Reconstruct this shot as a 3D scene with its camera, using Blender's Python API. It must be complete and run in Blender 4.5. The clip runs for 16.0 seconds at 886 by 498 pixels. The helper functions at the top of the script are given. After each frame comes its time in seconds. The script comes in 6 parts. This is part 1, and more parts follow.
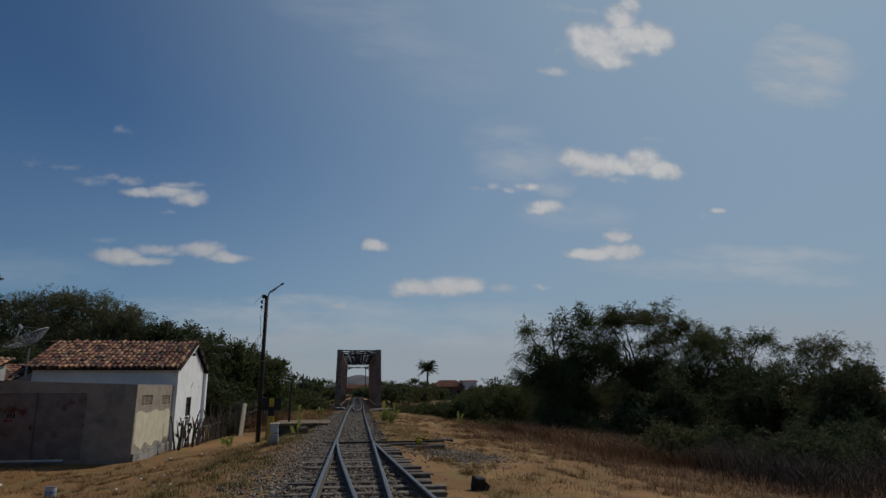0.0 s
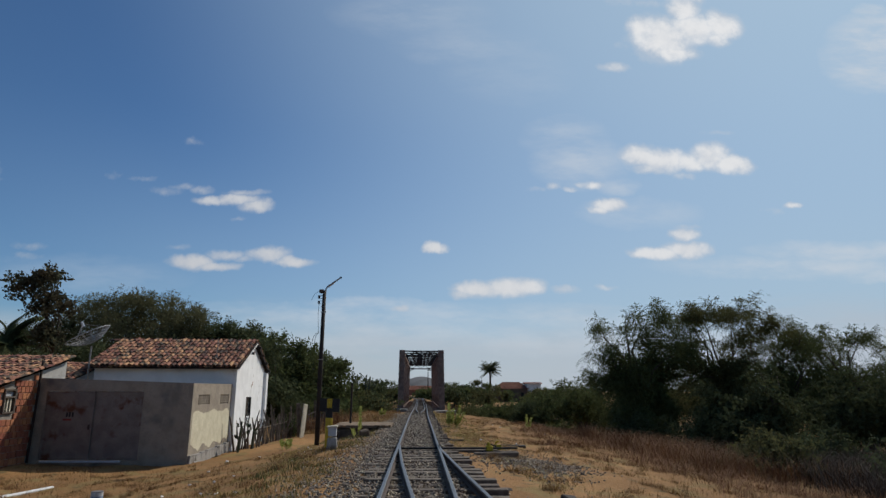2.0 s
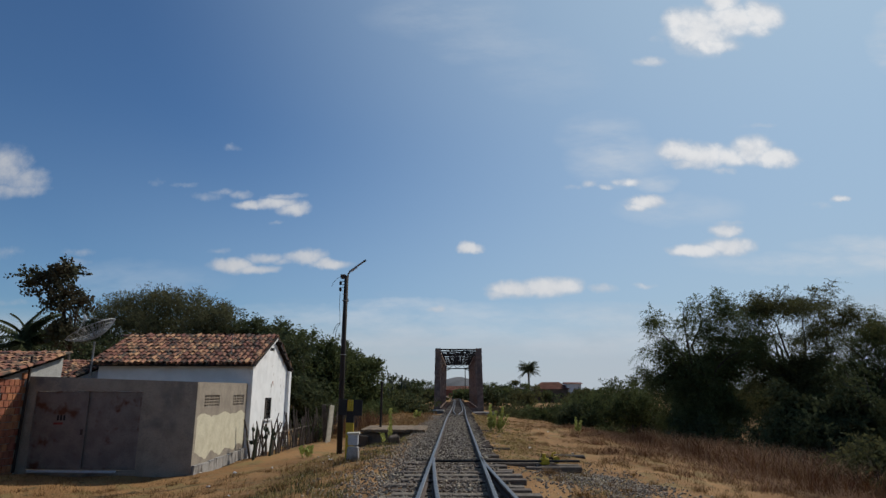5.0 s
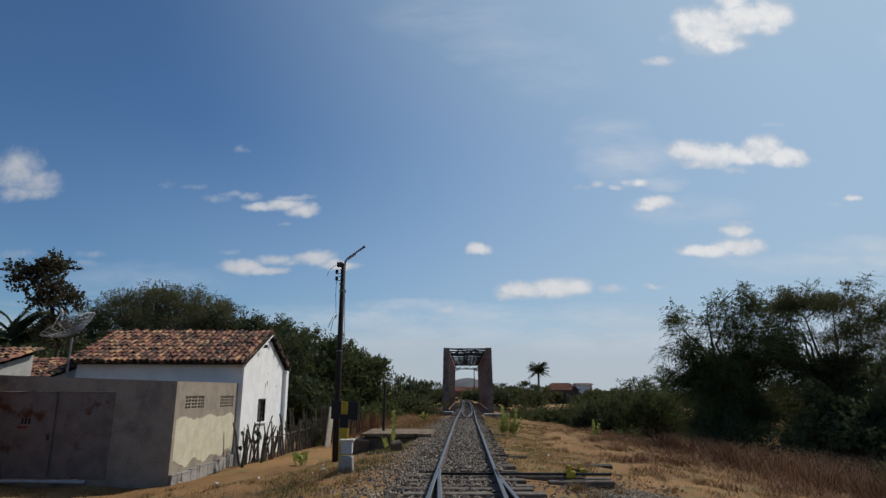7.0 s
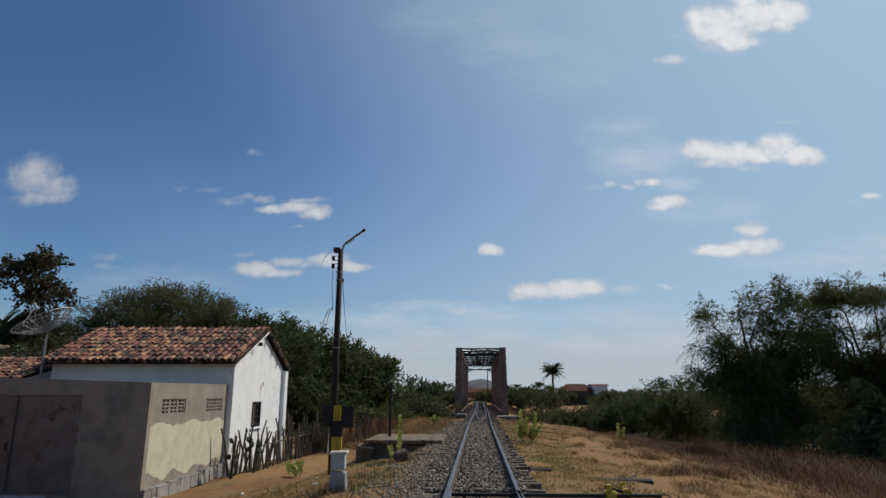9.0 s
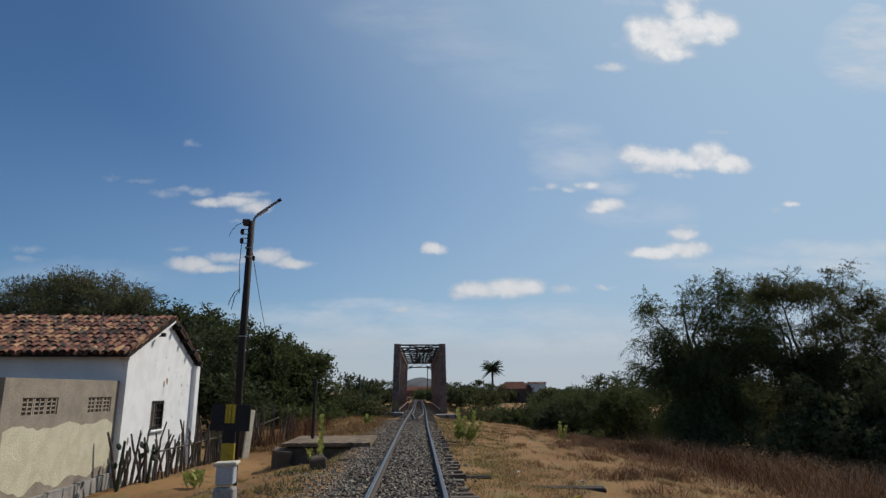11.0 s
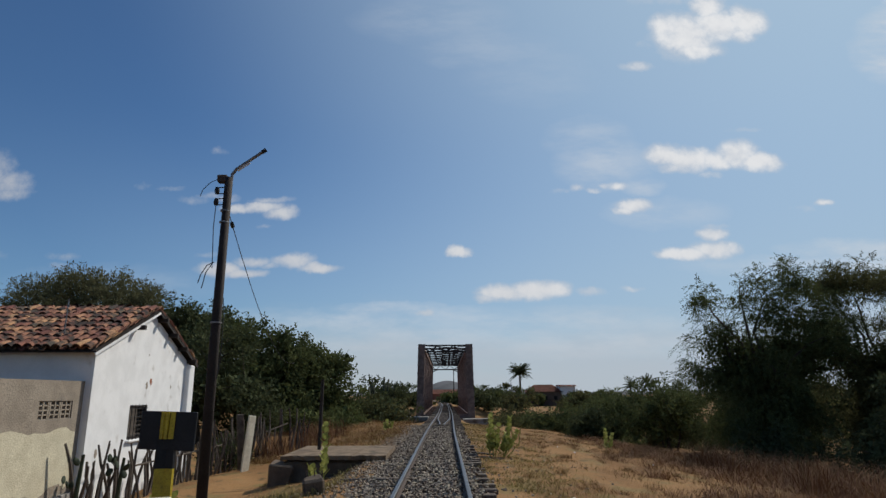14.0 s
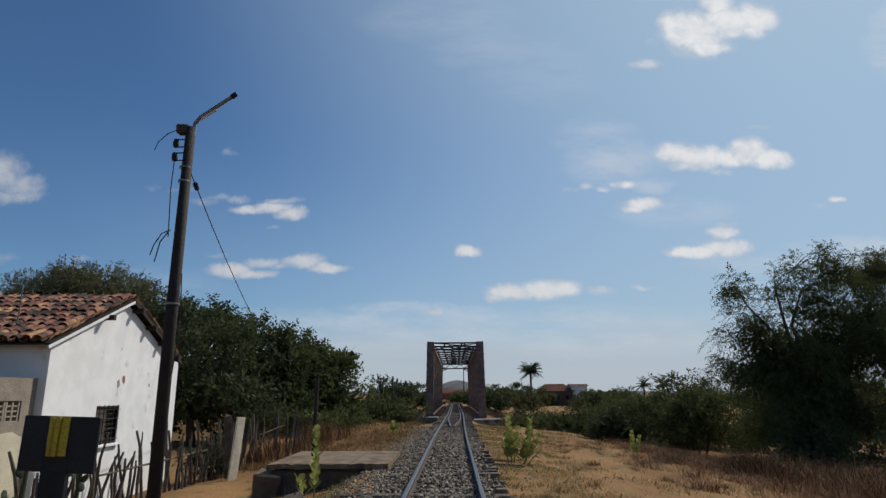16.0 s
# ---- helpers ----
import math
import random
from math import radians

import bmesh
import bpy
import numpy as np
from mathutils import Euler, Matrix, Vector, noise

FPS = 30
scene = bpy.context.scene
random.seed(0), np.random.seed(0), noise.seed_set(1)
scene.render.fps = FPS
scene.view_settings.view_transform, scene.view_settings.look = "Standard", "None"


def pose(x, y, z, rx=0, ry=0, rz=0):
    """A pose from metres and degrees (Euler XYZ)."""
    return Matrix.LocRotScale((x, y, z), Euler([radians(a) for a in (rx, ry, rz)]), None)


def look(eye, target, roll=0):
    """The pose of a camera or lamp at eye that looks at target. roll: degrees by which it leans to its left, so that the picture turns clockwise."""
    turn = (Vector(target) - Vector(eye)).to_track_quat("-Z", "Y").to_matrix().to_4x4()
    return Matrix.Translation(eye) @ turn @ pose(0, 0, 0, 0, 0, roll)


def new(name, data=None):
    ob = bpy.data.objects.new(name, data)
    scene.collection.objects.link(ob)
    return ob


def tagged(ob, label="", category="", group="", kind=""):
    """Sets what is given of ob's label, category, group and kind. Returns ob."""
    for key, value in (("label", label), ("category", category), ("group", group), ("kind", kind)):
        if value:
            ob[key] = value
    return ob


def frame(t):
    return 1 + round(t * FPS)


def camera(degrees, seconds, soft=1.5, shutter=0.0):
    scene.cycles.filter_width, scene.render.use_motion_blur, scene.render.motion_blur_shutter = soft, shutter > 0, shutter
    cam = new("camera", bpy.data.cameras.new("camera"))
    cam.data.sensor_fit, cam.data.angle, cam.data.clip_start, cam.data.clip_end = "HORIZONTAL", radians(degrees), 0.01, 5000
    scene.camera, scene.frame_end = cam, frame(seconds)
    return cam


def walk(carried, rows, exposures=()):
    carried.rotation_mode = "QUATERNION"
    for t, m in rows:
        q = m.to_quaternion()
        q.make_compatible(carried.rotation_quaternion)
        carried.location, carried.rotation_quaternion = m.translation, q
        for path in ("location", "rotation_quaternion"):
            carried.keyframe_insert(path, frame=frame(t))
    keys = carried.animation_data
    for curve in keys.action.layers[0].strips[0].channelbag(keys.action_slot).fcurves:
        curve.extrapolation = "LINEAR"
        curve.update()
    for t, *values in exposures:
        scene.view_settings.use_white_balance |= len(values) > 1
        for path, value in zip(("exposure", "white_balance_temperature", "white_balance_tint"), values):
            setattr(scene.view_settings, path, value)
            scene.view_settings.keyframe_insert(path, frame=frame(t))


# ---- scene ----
cam = camera(72.3, 16.0, soft=1.45)
PATH = [
    (0, (0.024, 0.146, 1.448), (0.295, 2.076, 1.897), -0.3),
    (0.1, (0.041, 0.218, 1.451), (0.251, 2.156, 1.9), -0.24),
    (0.2, (0.059, 0.29, 1.455), (0.214, 2.233, 1.905), -0.18),
    (0.3, (0.076, 0.362, 1.458), (0.216, 2.306, 1.908), -0.12),
    (0.4, (0.094, 0.434, 1.462), (0.223, 2.378, 1.913), -0.06),
    (0.5, (0.111, 0.506, 1.465), (0.239, 2.45, 1.918), -0),
    (1, (0.117, 0.985, 1.457), (0.224, 2.93, 1.909), -0),
    (1.5, (0.032, 1.499, 1.431), (0.117, 3.445, 1.885), 0),
    (2, (0.007, 1.996, 1.418), (0.081, 3.942, 1.873), 0.1),
    (2.5, (0.052, 2.474, 1.427), (0.113, 4.421, 1.881), -0.1),
    (3, (0, 3.021, 1.458), (0.047, 4.968, 1.913), 0.1),
    (3.5, (0.031, 3.618, 1.395), (0.053, 5.565, 1.851), -0),
    (3.7, (0.024, 3.85, 1.392), (0.017, 5.798, 1.847), 0),
    (3.8, (0.02, 3.967, 1.391), (-0.007, 5.914, 1.845), 0),
    (4, (0.013, 4.199, 1.388), (-0.02, 6.145, 1.845), 0),
    (4.2, (0.009, 4.392, 1.389), (-0.026, 6.339, 1.846), 0.01),
    (6.3, (-0.031, 6.421, 1.403), (-0.087, 8.367, 1.859), 0.09),
    (6.5, (-0.035, 6.614, 1.404), (-0.095, 8.56, 1.862), 0.1),
    (7, (-0.014, 7.166, 1.387), (-0.084, 9.111, 1.846), 0.1),
    (7.5, (-0.064, 7.729, 1.388), (-0.156, 9.673, 1.846), 0),
    (8, (-0.072, 8.273, 1.388), (-0.169, 10.217, 1.848), 0.1),
    (8.5, (-0.064, 8.779, 1.425), (-0.164, 10.723, 1.885), -0.1),
    (9, (-0.045, 9.3, 1.407), (-0.155, 11.243, 1.87), -0),
    (9.1, (-0.016, 9.368, 1.406), (-0.129, 11.311, 1.867), -0.04),
    (9.2, (0.012, 9.437, 1.405), (-0.077, 11.381, 1.866), -0.08),
    (9.3, (0.041, 9.505, 1.404), (0.009, 11.451, 1.864), -0.12),
    (9.4, (0.069, 9.574, 1.403), (0.156, 11.519, 1.86), -0.16),
    (9.5, (0.098, 9.642, 1.402), (0.212, 11.585, 1.862), -0.2),
    (9.7, (0.107, 9.862, 1.396), (0.231, 11.805, 1.853), -0.21),
    (11.8, (0.204, 12.167, 1.33), (0.25, 14.113, 1.789), -0.29),
    (12, (0.213, 12.387, 1.324), (0.255, 14.333, 1.786), -0.3),
    (12.5, (0.223, 12.904, 1.332), (0.245, 14.849, 1.794), -0.3),
    (13, (0.19, 13.384, 1.341), (0.196, 15.329, 1.807), -0.3),
    (13.2, (0.211, 13.586, 1.336), (0.222, 15.531, 1.8), -0.34),
    (13.5, (0.243, 13.889, 1.329), (0.262, 15.834, 1.795), -0.4),
    (14, (0.197, 14.369, 1.336), (0.193, 16.314, 1.804), -0.3),
    (14.5, (0.221, 14.874, 1.27), (0.209, 16.819, 1.738), -0.4),
    (15, (0.199, 15.377, 1.277), (0.163, 17.321, 1.742), -0.4),
    (15.5, (0.187, 15.841, 1.278), (0.145, 17.785, 1.746), -0.4),
    (16, (0.171, 16.398, 1.316), (0.137, 18.342, 1.783), -0.4),
]
walk(cam, [(t, look(eye, target, roll)) for t, eye, target, roll in PATH],
     exposures=[(0.0, -0.62), (0.5, -0.35), (1.0, -0.12), (1.5, -0.03), (2.0, 0.0), (16.0, 0.0)])

# ---- sky and sun ----
SUN = Vector((0.9, 0.85, 1.15)).normalized()
sun_el = math.asin(SUN.z)
sun_az = math.atan2(SUN.x, SUN.y)
lamp = bpy.data.lights.new("sun", "SUN")
lamp.energy, lamp.angle, lamp.color = 3.4, radians(0.6), (1.0, 0.935, 0.835)
new("sun", lamp).matrix_world = look(SUN * 50, (0, 0, 0))

# heaps and veils of cloud on the plane one unit ahead: across, up, half width, half height, thickness
HIGH_CLOUDS = [
    (0.451, 0.636, 0.060, 0.0453, 1.00), (0.507, 0.659, 0.050, 0.0338, 1.00), (0.563, 0.666, 0.036, 0.0316, 1.00), (0.495, 0.700, 0.031, 0.0294, 1.00),
    (0.520, 0.728, 0.022, 0.0174, 0.80), (0.414, 0.653, 0.031, 0.0264, 0.90), (0.464, 0.607, 0.049, 0.0189, 0.90), (0.549, 0.639, 0.028, 0.0168, 0.80),
    (0.355, 0.574, 0.028, 0.0104, 0.70), (0.384, 0.616, 0.024, 0.0083, 0.30), (0.429, 0.710, 0.024, 0.0086, 0.35), (0.374, 0.712, 0.029, 0.0123, 0.30)]
LONG_CLOUDS = [
    (0.390, 0.399, 0.033, 0.0215, 1.00), (0.430, 0.392, 0.047, 0.0215, 1.00), (0.477, 0.390, 0.036, 0.0172, 0.90), (0.514, 0.402, 0.036, 0.0239, 1.00),
    (0.553, 0.389, 0.038, 0.0162, 1.00), (0.408, 0.376, 0.039, 0.0107, 0.80), (0.465, 0.364, 0.018, 0.0064, 0.45), (0.533, 0.447, 0.028, 0.0055, 0.40),
    (0.455, 0.257, 0.027, 0.0112, 0.95), (0.460, 0.269, 0.024, 0.0051, 0.50), (0.406, 0.222, 0.045, 0.0110, 1.00), (0.457, 0.230, 0.045, 0.0141, 1.00),
    (0.376, 0.221, 0.020, 0.0080, 0.80), (0.656, 0.310, 0.016, 0.0063, 0.80), (0.622, 0.301, 0.021, 0.0063, 0.30)]
SCRAPS_CLOUDS = [
    (0.232, 0.342, 0.014, 0.0063, 0.60), (0.204, 0.338, 0.018, 0.0042, 0.35), (0.264, 0.337, 0.014, 0.0042, 0.50), (0.282, 0.347, 0.010, 0.0052, 0.60),
    (0.302, 0.345, 0.016, 0.0063, 0.70), (0.329, 0.310, 0.030, 0.0124, 1.00), (0.312, 0.301, 0.018, 0.0082, 0.80)]
MIDDLE_CLOUDS = [
    (0.102, 0.160, 0.047, 0.0134, 1.00), (0.154, 0.163, 0.053, 0.0153, 1.00), (0.073, 0.151, 0.026, 0.0095, 0.70), (0.188, 0.159, 0.024, 0.0096, 0.80),
    (0.243, 0.157, 0.025, 0.0067, 0.60), (0.311, 0.164, 0.018, 0.0039, 0.40), (0.023, 0.230, 0.019, 0.0088, 0.95), (-0.035, 0.126, 0.016, 0.0056, 0.60)]
LEFT_CLOUDS = [
    (-0.360, 0.310, 0.026, 0.0080, 0.80), (-0.313, 0.312, 0.037, 0.0090, 0.85), (-0.280, 0.301, 0.026, 0.0119, 0.85), (-0.300, 0.323, 0.033, 0.0060, 0.60),
    (-0.306, 0.278, 0.011, 0.0039, 0.30), (-0.404, 0.331, 0.023, 0.0060, 0.40), (-0.375, 0.327, 0.021, 0.0060, 0.50), (-0.431, 0.324, 0.026, 0.0070, 0.30),
    (-0.472, 0.343, 0.020, 0.0050, 0.35), (-0.527, 0.349, 0.011, 0.0060, 0.18), (-0.393, 0.415, 0.017, 0.0062, 0.25)]
LOW_CLOUDS = [
    (-0.378, 0.203, 0.038, 0.0114, 0.95), (-0.341, 0.194, 0.036, 0.0085, 0.90), (-0.403, 0.228, 0.018, 0.0057, 0.40), (-0.324, 0.214, 0.032, 0.0086, 0.65),
    (-0.291, 0.207, 0.023, 0.0057, 0.50), (-0.255, 0.213, 0.037, 0.0115, 0.85), (-0.213, 0.203, 0.032, 0.0086, 0.90), (-0.645, 0.226, 0.025, 0.0066, 0.35),
    (-0.647, 0.210, 0.025, 0.0056, 0.35)]
SIDE_CLOUDS = [
    (-0.805, 0.381, 0.047, 0.0364, 0.72), (-0.765, 0.354, 0.036, 0.0254, 0.68), (-0.782, 0.337, 0.051, 0.0147, 0.64), (-0.777, 0.225, 0.030, 0.0090, 0.35), (-0.767, 0.137, 0.039, 0.0067, 0.35)]
VEILS_CLOUDS = [
    (0.891, 0.644, 0.092, 0.0489, 0.90), (0.821, 0.594, 0.056, 0.0478, 0.80), (0.878, 0.566, 0.068, 0.0261, 0.70), (0.862, 0.709, 0.028, 0.0125, 0.60),
    (0.281, 0.390, 0.066, 0.0405, 0.50), (0.258, 0.432, 0.061, 0.0325, 0.36), (0.345, 0.343, 0.030, 0.0126, 0.50), (0.382, 0.294, 0.081, 0.0226, 0.34),
    (-0.018, 0.673, 0.115, 0.0402, 0.20), (0.077, 0.612, 0.104, 0.0325, 0.20), (0.159, 0.557, 0.094, 0.0455, 0.13), (0.752, 0.230, 0.145, 0.0143, 0.62),
    (0.655, 0.200, 0.194, 0.0160, 0.60), (0.812, 0.188, 0.083, 0.0121, 0.60)]
BANK_CLOUDS = [
    (-0.085, 0.129, 0.083, 0.0121, 0.60), (-0.139, 0.111, 0.119, 0.0147, 0.50), (0.036, 0.121, 0.112, 0.0131, 0.45), (-0.001, 0.094, 0.240, 0.0239, 0.42),
    (0.215, 0.109, 0.190, 0.0206, 0.40), (0.261, 0.076, 0.209, 0.0222, 0.40), (-0.267, 0.117, 0.108, 0.0147, 0.35), (-0.567, 0.175, 0.141, 0.0277, 0.20),
    (-0.111, 0.076, 0.182, 0.0181, 0.30)]


def sky():
    world = bpy.data.worlds.new("sky")
    scene.world = world
    world.use_nodes = True
    t = world.node_tree
    t.nodes.clear()
    N, L = t.nodes.new, t.links.new

    def op(kind, a, b=None, c=None):
        n = N("ShaderNodeMath")
        n.operation = kind
        for i, v in enumerate((a, b, c)):
            if v is None:
                continue
            if isinstance(v, (int, float)):
                n.inputs[i].default_value = v
            else:
                L(v, n.inputs[i])
        return n.outputs[0]

    nishita = N("ShaderNodeTexSky")
    nishita.sky_type, nishita.sun_disc = "NISHITA", False
    nishita.sun_elevation, nishita.sun_rotation = sun_el, sun_az
    nishita.air_density, nishita.dust_density, nishita.ozone_density = 1.0, 0.35, 2.5
    coord = N("ShaderNodeTexCoord").outputs["Generated"]
    split = N("ShaderNodeSeparateXYZ")
    L(coord, split.inputs[0])
    ahead = op("MAXIMUM", split.outputs[1], 0.02)
    u, v = op("DIVIDE", split.outputs[0], ahead), op("DIVIDE", split.outputs[2], ahead)
    plane = N("ShaderNodeCombineXYZ")
    L(u, plane.inputs[0]), L(v, plane.inputs[1])

    def noise_at(scale, detail, vec, rough=0.6, stretch=None):
        n = N("ShaderNodeTexNoise")
        n.inputs["Scale"].default_value, n.inputs["Detail"].default_value = scale, detail
        n.inputs["Roughness"].default_value = rough
        if stretch:
            m = N("ShaderNodeMapping")
            m.inputs["Scale"].default_value = stretch
            m.inputs["Rotation"].default_value = (0, 0, radians(-22))
            L(vec, m.inputs[0])
            vec = m.outputs[0]
        L(vec, n.inputs["Vector"])
        return n.outputs["Fac"]

    # billows: the plane is warped at three sizes before the heaps are laid out on it
    warped = plane.outputs[0]
    for scale, amount in ((13.0, 0.026), (34.0, 0.016), (95.0, 0.007)):
        n = N("ShaderNodeTexNoise")
        n.inputs["Scale"].default_value, n.inputs["Detail"].default_value = scale, 3.0
        L(plane.outputs[0], n.inputs["Vector"])
        shift = N("ShaderNodeVectorMath")
        shift.operation = "MULTIPLY_ADD"
        L(n.outputs["Color"], shift.inputs[0])
        shift.inputs[1].default_value = (amount, amount * 0.7, 0)
        shift.inputs[2].default_value = (-amount / 2, -amount * 0.35, 0)
        add = N("ShaderNodeVectorMath")
        L(warped, add.inputs[0]), L(shift.outputs[0], add.inputs[1])
        warped = add.outputs[0]
    flat = N("ShaderNodeVectorMath")
    flat.operation = "MULTIPLY"
    L(warped, flat.inputs[0])
    flat.inputs[1].default_value = (1, 1, 0)
    warped = flat.outputs[0]

    def field(clouds, grow, soft=False):
        """The greatest of all the heaps' thicknesses at this place; soft veils thin out evenly towards their edges."""
        total = None
        for cu, cv, a, b, dens in clouds:
            a, b = a * grow, b * grow
            at = N("ShaderNodeVectorMath")
            at.operation = "MULTIPLY_ADD"
            L(warped, at.inputs[0])
            at.inputs[1].default_value, at.inputs[2].default_value = (1 / a, 1 / b, 0), (-cu / a, -(cv + 0.007) / b, 0)
            square = N("ShaderNodeVectorMath")
            square.operation = "DOT_PRODUCT"
            L(at.outputs[0], square.inputs[0]), L(at.outputs[0], square.inputs[1])
            m = op("MULTIPLY", op("SUBTRACT", 1.0 if soft else 1.12, square.outputs["Value"]), dens)
            m = m if soft else op("SUBTRACT", m, 0.12 * (1.0 - dens))
            total = m if total is None else op("MAXIMUM", total, m)
        return op("MAXIMUM", total, -1.5)

    puff = op("SUBTRACT", noise_at(38, 5, plane.outputs[0], 0.6), 0.5)
    bulge = op("SUBTRACT", noise_at(12, 3, plane.outputs[0], 0.5), 0.5)
    ragged = op("ADD", op("MULTIPLY", puff, 1.0), op("MULTIPLY", bulge, 0.5))
    ramp = N("ShaderNodeMapRange")
    ramp.interpolation_type = "SMOOTHSTEP"
    solid = field(HIGH_CLOUDS + LONG_CLOUDS + SCRAPS_CLOUDS + MIDDLE_CLOUDS + LEFT_CLOUDS + LOW_CLOUDS + SIDE_CLOUDS, 1.22)
    L(op("ADD", solid, ragged), ramp.inputs[0])
    ramp.inputs[1].default_value, ramp.inputs[2].default_value = -0.12, 1.12
    front = op("GREATER_THAN", split.outputs[1], 0.03)
    heap = op("MULTIPLY", ramp.outputs[0], front)
    # thin high veils, streaked
    fibre = noise_at(9, 6, plane.outputs[0], 0.62, (1.0, 3.2, 1.0))
    strand = N("ShaderNodeMapRange")
    strand.interpolation_type = "SMOOTHSTEP"
    L(fibre, strand.inputs[0])
    strand.inputs[1].default_value, strand.inputs[2].default_value = 0.3, 0.68
    thin = op("MAXIMUM", field(VEILS_CLOUDS + BANK_CLOUDS, 1.45, True), 0.0)
    wisps = op("MULTIPLY", op("MULTIPLY", thin, op("ADD", 0.2, op("MULTIPLY", strand.outputs[0], 0.8))), front)
    # the air towards the sun is paler
    toward = N("ShaderNodeVectorMath")
    toward.operation = "DOT_PRODUCT"
    L(coord, toward.inputs[0])
    toward.inputs[1].default_value = SUN
    near_sun = toward.outputs["Value"]
    glow = N("ShaderNodeMapRange")
    glow.interpolation_type = "SMOOTHSTEP"
    L(near_sun, glow.inputs[0])
    glow.inputs[1].default_value, glow.inputs[2].default_value = 0.45, 1.18
    veil = glow.outputs[0]
    # light haze low in the sky, stronger on the sun's side
    low = N("ShaderNodeMapRange")
    L(split.outputs[2], low.inputs[0])
    low.interpolation_type = "SMOOTHSTEP"
    low.inputs[1].default_value, low.inputs[2].default_value = 0.42, 0.0
    lown = op("MULTIPLY", low.outputs[0], op("MINIMUM", op("MAXIMUM", op("ADD", op("MULTIPLY", near_sun, 1.55), -0.28), 0.12), 1.0))
    # a bank of thin grey cloud along the horizon, its upper edge ragged
    edge = op("MULTIPLY", op("SUBTRACT", noise_at(3.4, 6, coord, 0.55, (1.0, 1.0, 5.0)), 0.5), 0.16)
    band = N("ShaderNodeMapRange")
    L(op("ADD", split.outputs[2], edge), band.inputs[0])
    band.interpolation_type = "SMOOTHSTEP"
    band.inputs[1].default_value, band.inputs[2].default_value = 0.14, 0.04
    bank = op("MULTIPLY", band.outputs[0], 0.72)

    tint = N("ShaderNodeMix")
    tint.data_type, tint.blend_type = "RGBA", "MULTIPLY"
    tint.inputs[0].default_value = 1.0
    L(nishita.outputs[0], tint.inputs[6])
    tint.inputs[7].default_value = SKY_TINT

    def mix(fac, a, colour):
        n = N("ShaderNodeMix")
        n.data_type = "RGBA"
        L(fac, n.inputs[0]), L(a, n.inputs[6])
        n.inputs[7].default_value = (*colour, 1)
        return n.outputs[2]

    out = mix(veil, tint.outputs[2], HAZE)
    out = mix(op("MINIMUM", lown, 0.95), out, LOW_HAZE)
    out = mix(bank, out, BANK)
    out = mix(wisps, out, WISP)
    # cloud bodies: white billows over greyer undersides
    shade = N("ShaderNodeMix")
    shade.data_type = "RGBA"
    sm = N("ShaderNodeMapRange")
    L(op("ADD", op("MULTIPLY", bulge, 1.2), op("ADD", op("MULTIPLY", puff, 0.8), heap)), sm.inputs[0])
    sm.inputs[1].default_value, sm.inputs[2].default_value = 0.3, 1.1
    L(sm.outputs[0], shade.inputs[0])
    shade.inputs[6].default_value, shade.inputs[7].default_value = (5.7, 6.0, 6.5, 1), (*CLOUD_WHITE, 1)
    body = N("ShaderNodeMix")
    body.data_type = "RGBA"
    L(op("MULTIPLY", heap, 0.96), body.inputs[0]), L(out, body.inputs[6])
    bright = N("ShaderNodeMix")
    bright.data_type = "RGBA"
    L(op("MULTIPLY_ADD", near_sun, 1.35, -0.25), bright.inputs[0])
    bright.inputs[6].default_value = (4.6, 4.8, 5.2, 1)
    L(shade.outputs[2], bright.inputs[7])
    L(bright.outputs[2], body.inputs[7])
    out = body.outputs[2]
    bg = N("ShaderNodeBackground")
    L(out, bg.inputs[0])
    bg.inputs[1].default_value = SKY_STRENGTH
    L(bg.outputs[0], N("ShaderNodeOutputWorld").inputs[0])


SKY_STRENGTH = 0.1
SKY_TINT = (0.45, 0.635, 0.79, 1)
HAZE = (4.15, 5.55, 6.8)
LOW_HAZE = (3.8, 5.0, 6.1)
BANK = (4.6, 4.95, 5.5)
WISP = (6.0, 6.4, 6.9)
CLOUD_WHITE = (7.9, 7.95, 8.05)
sky()


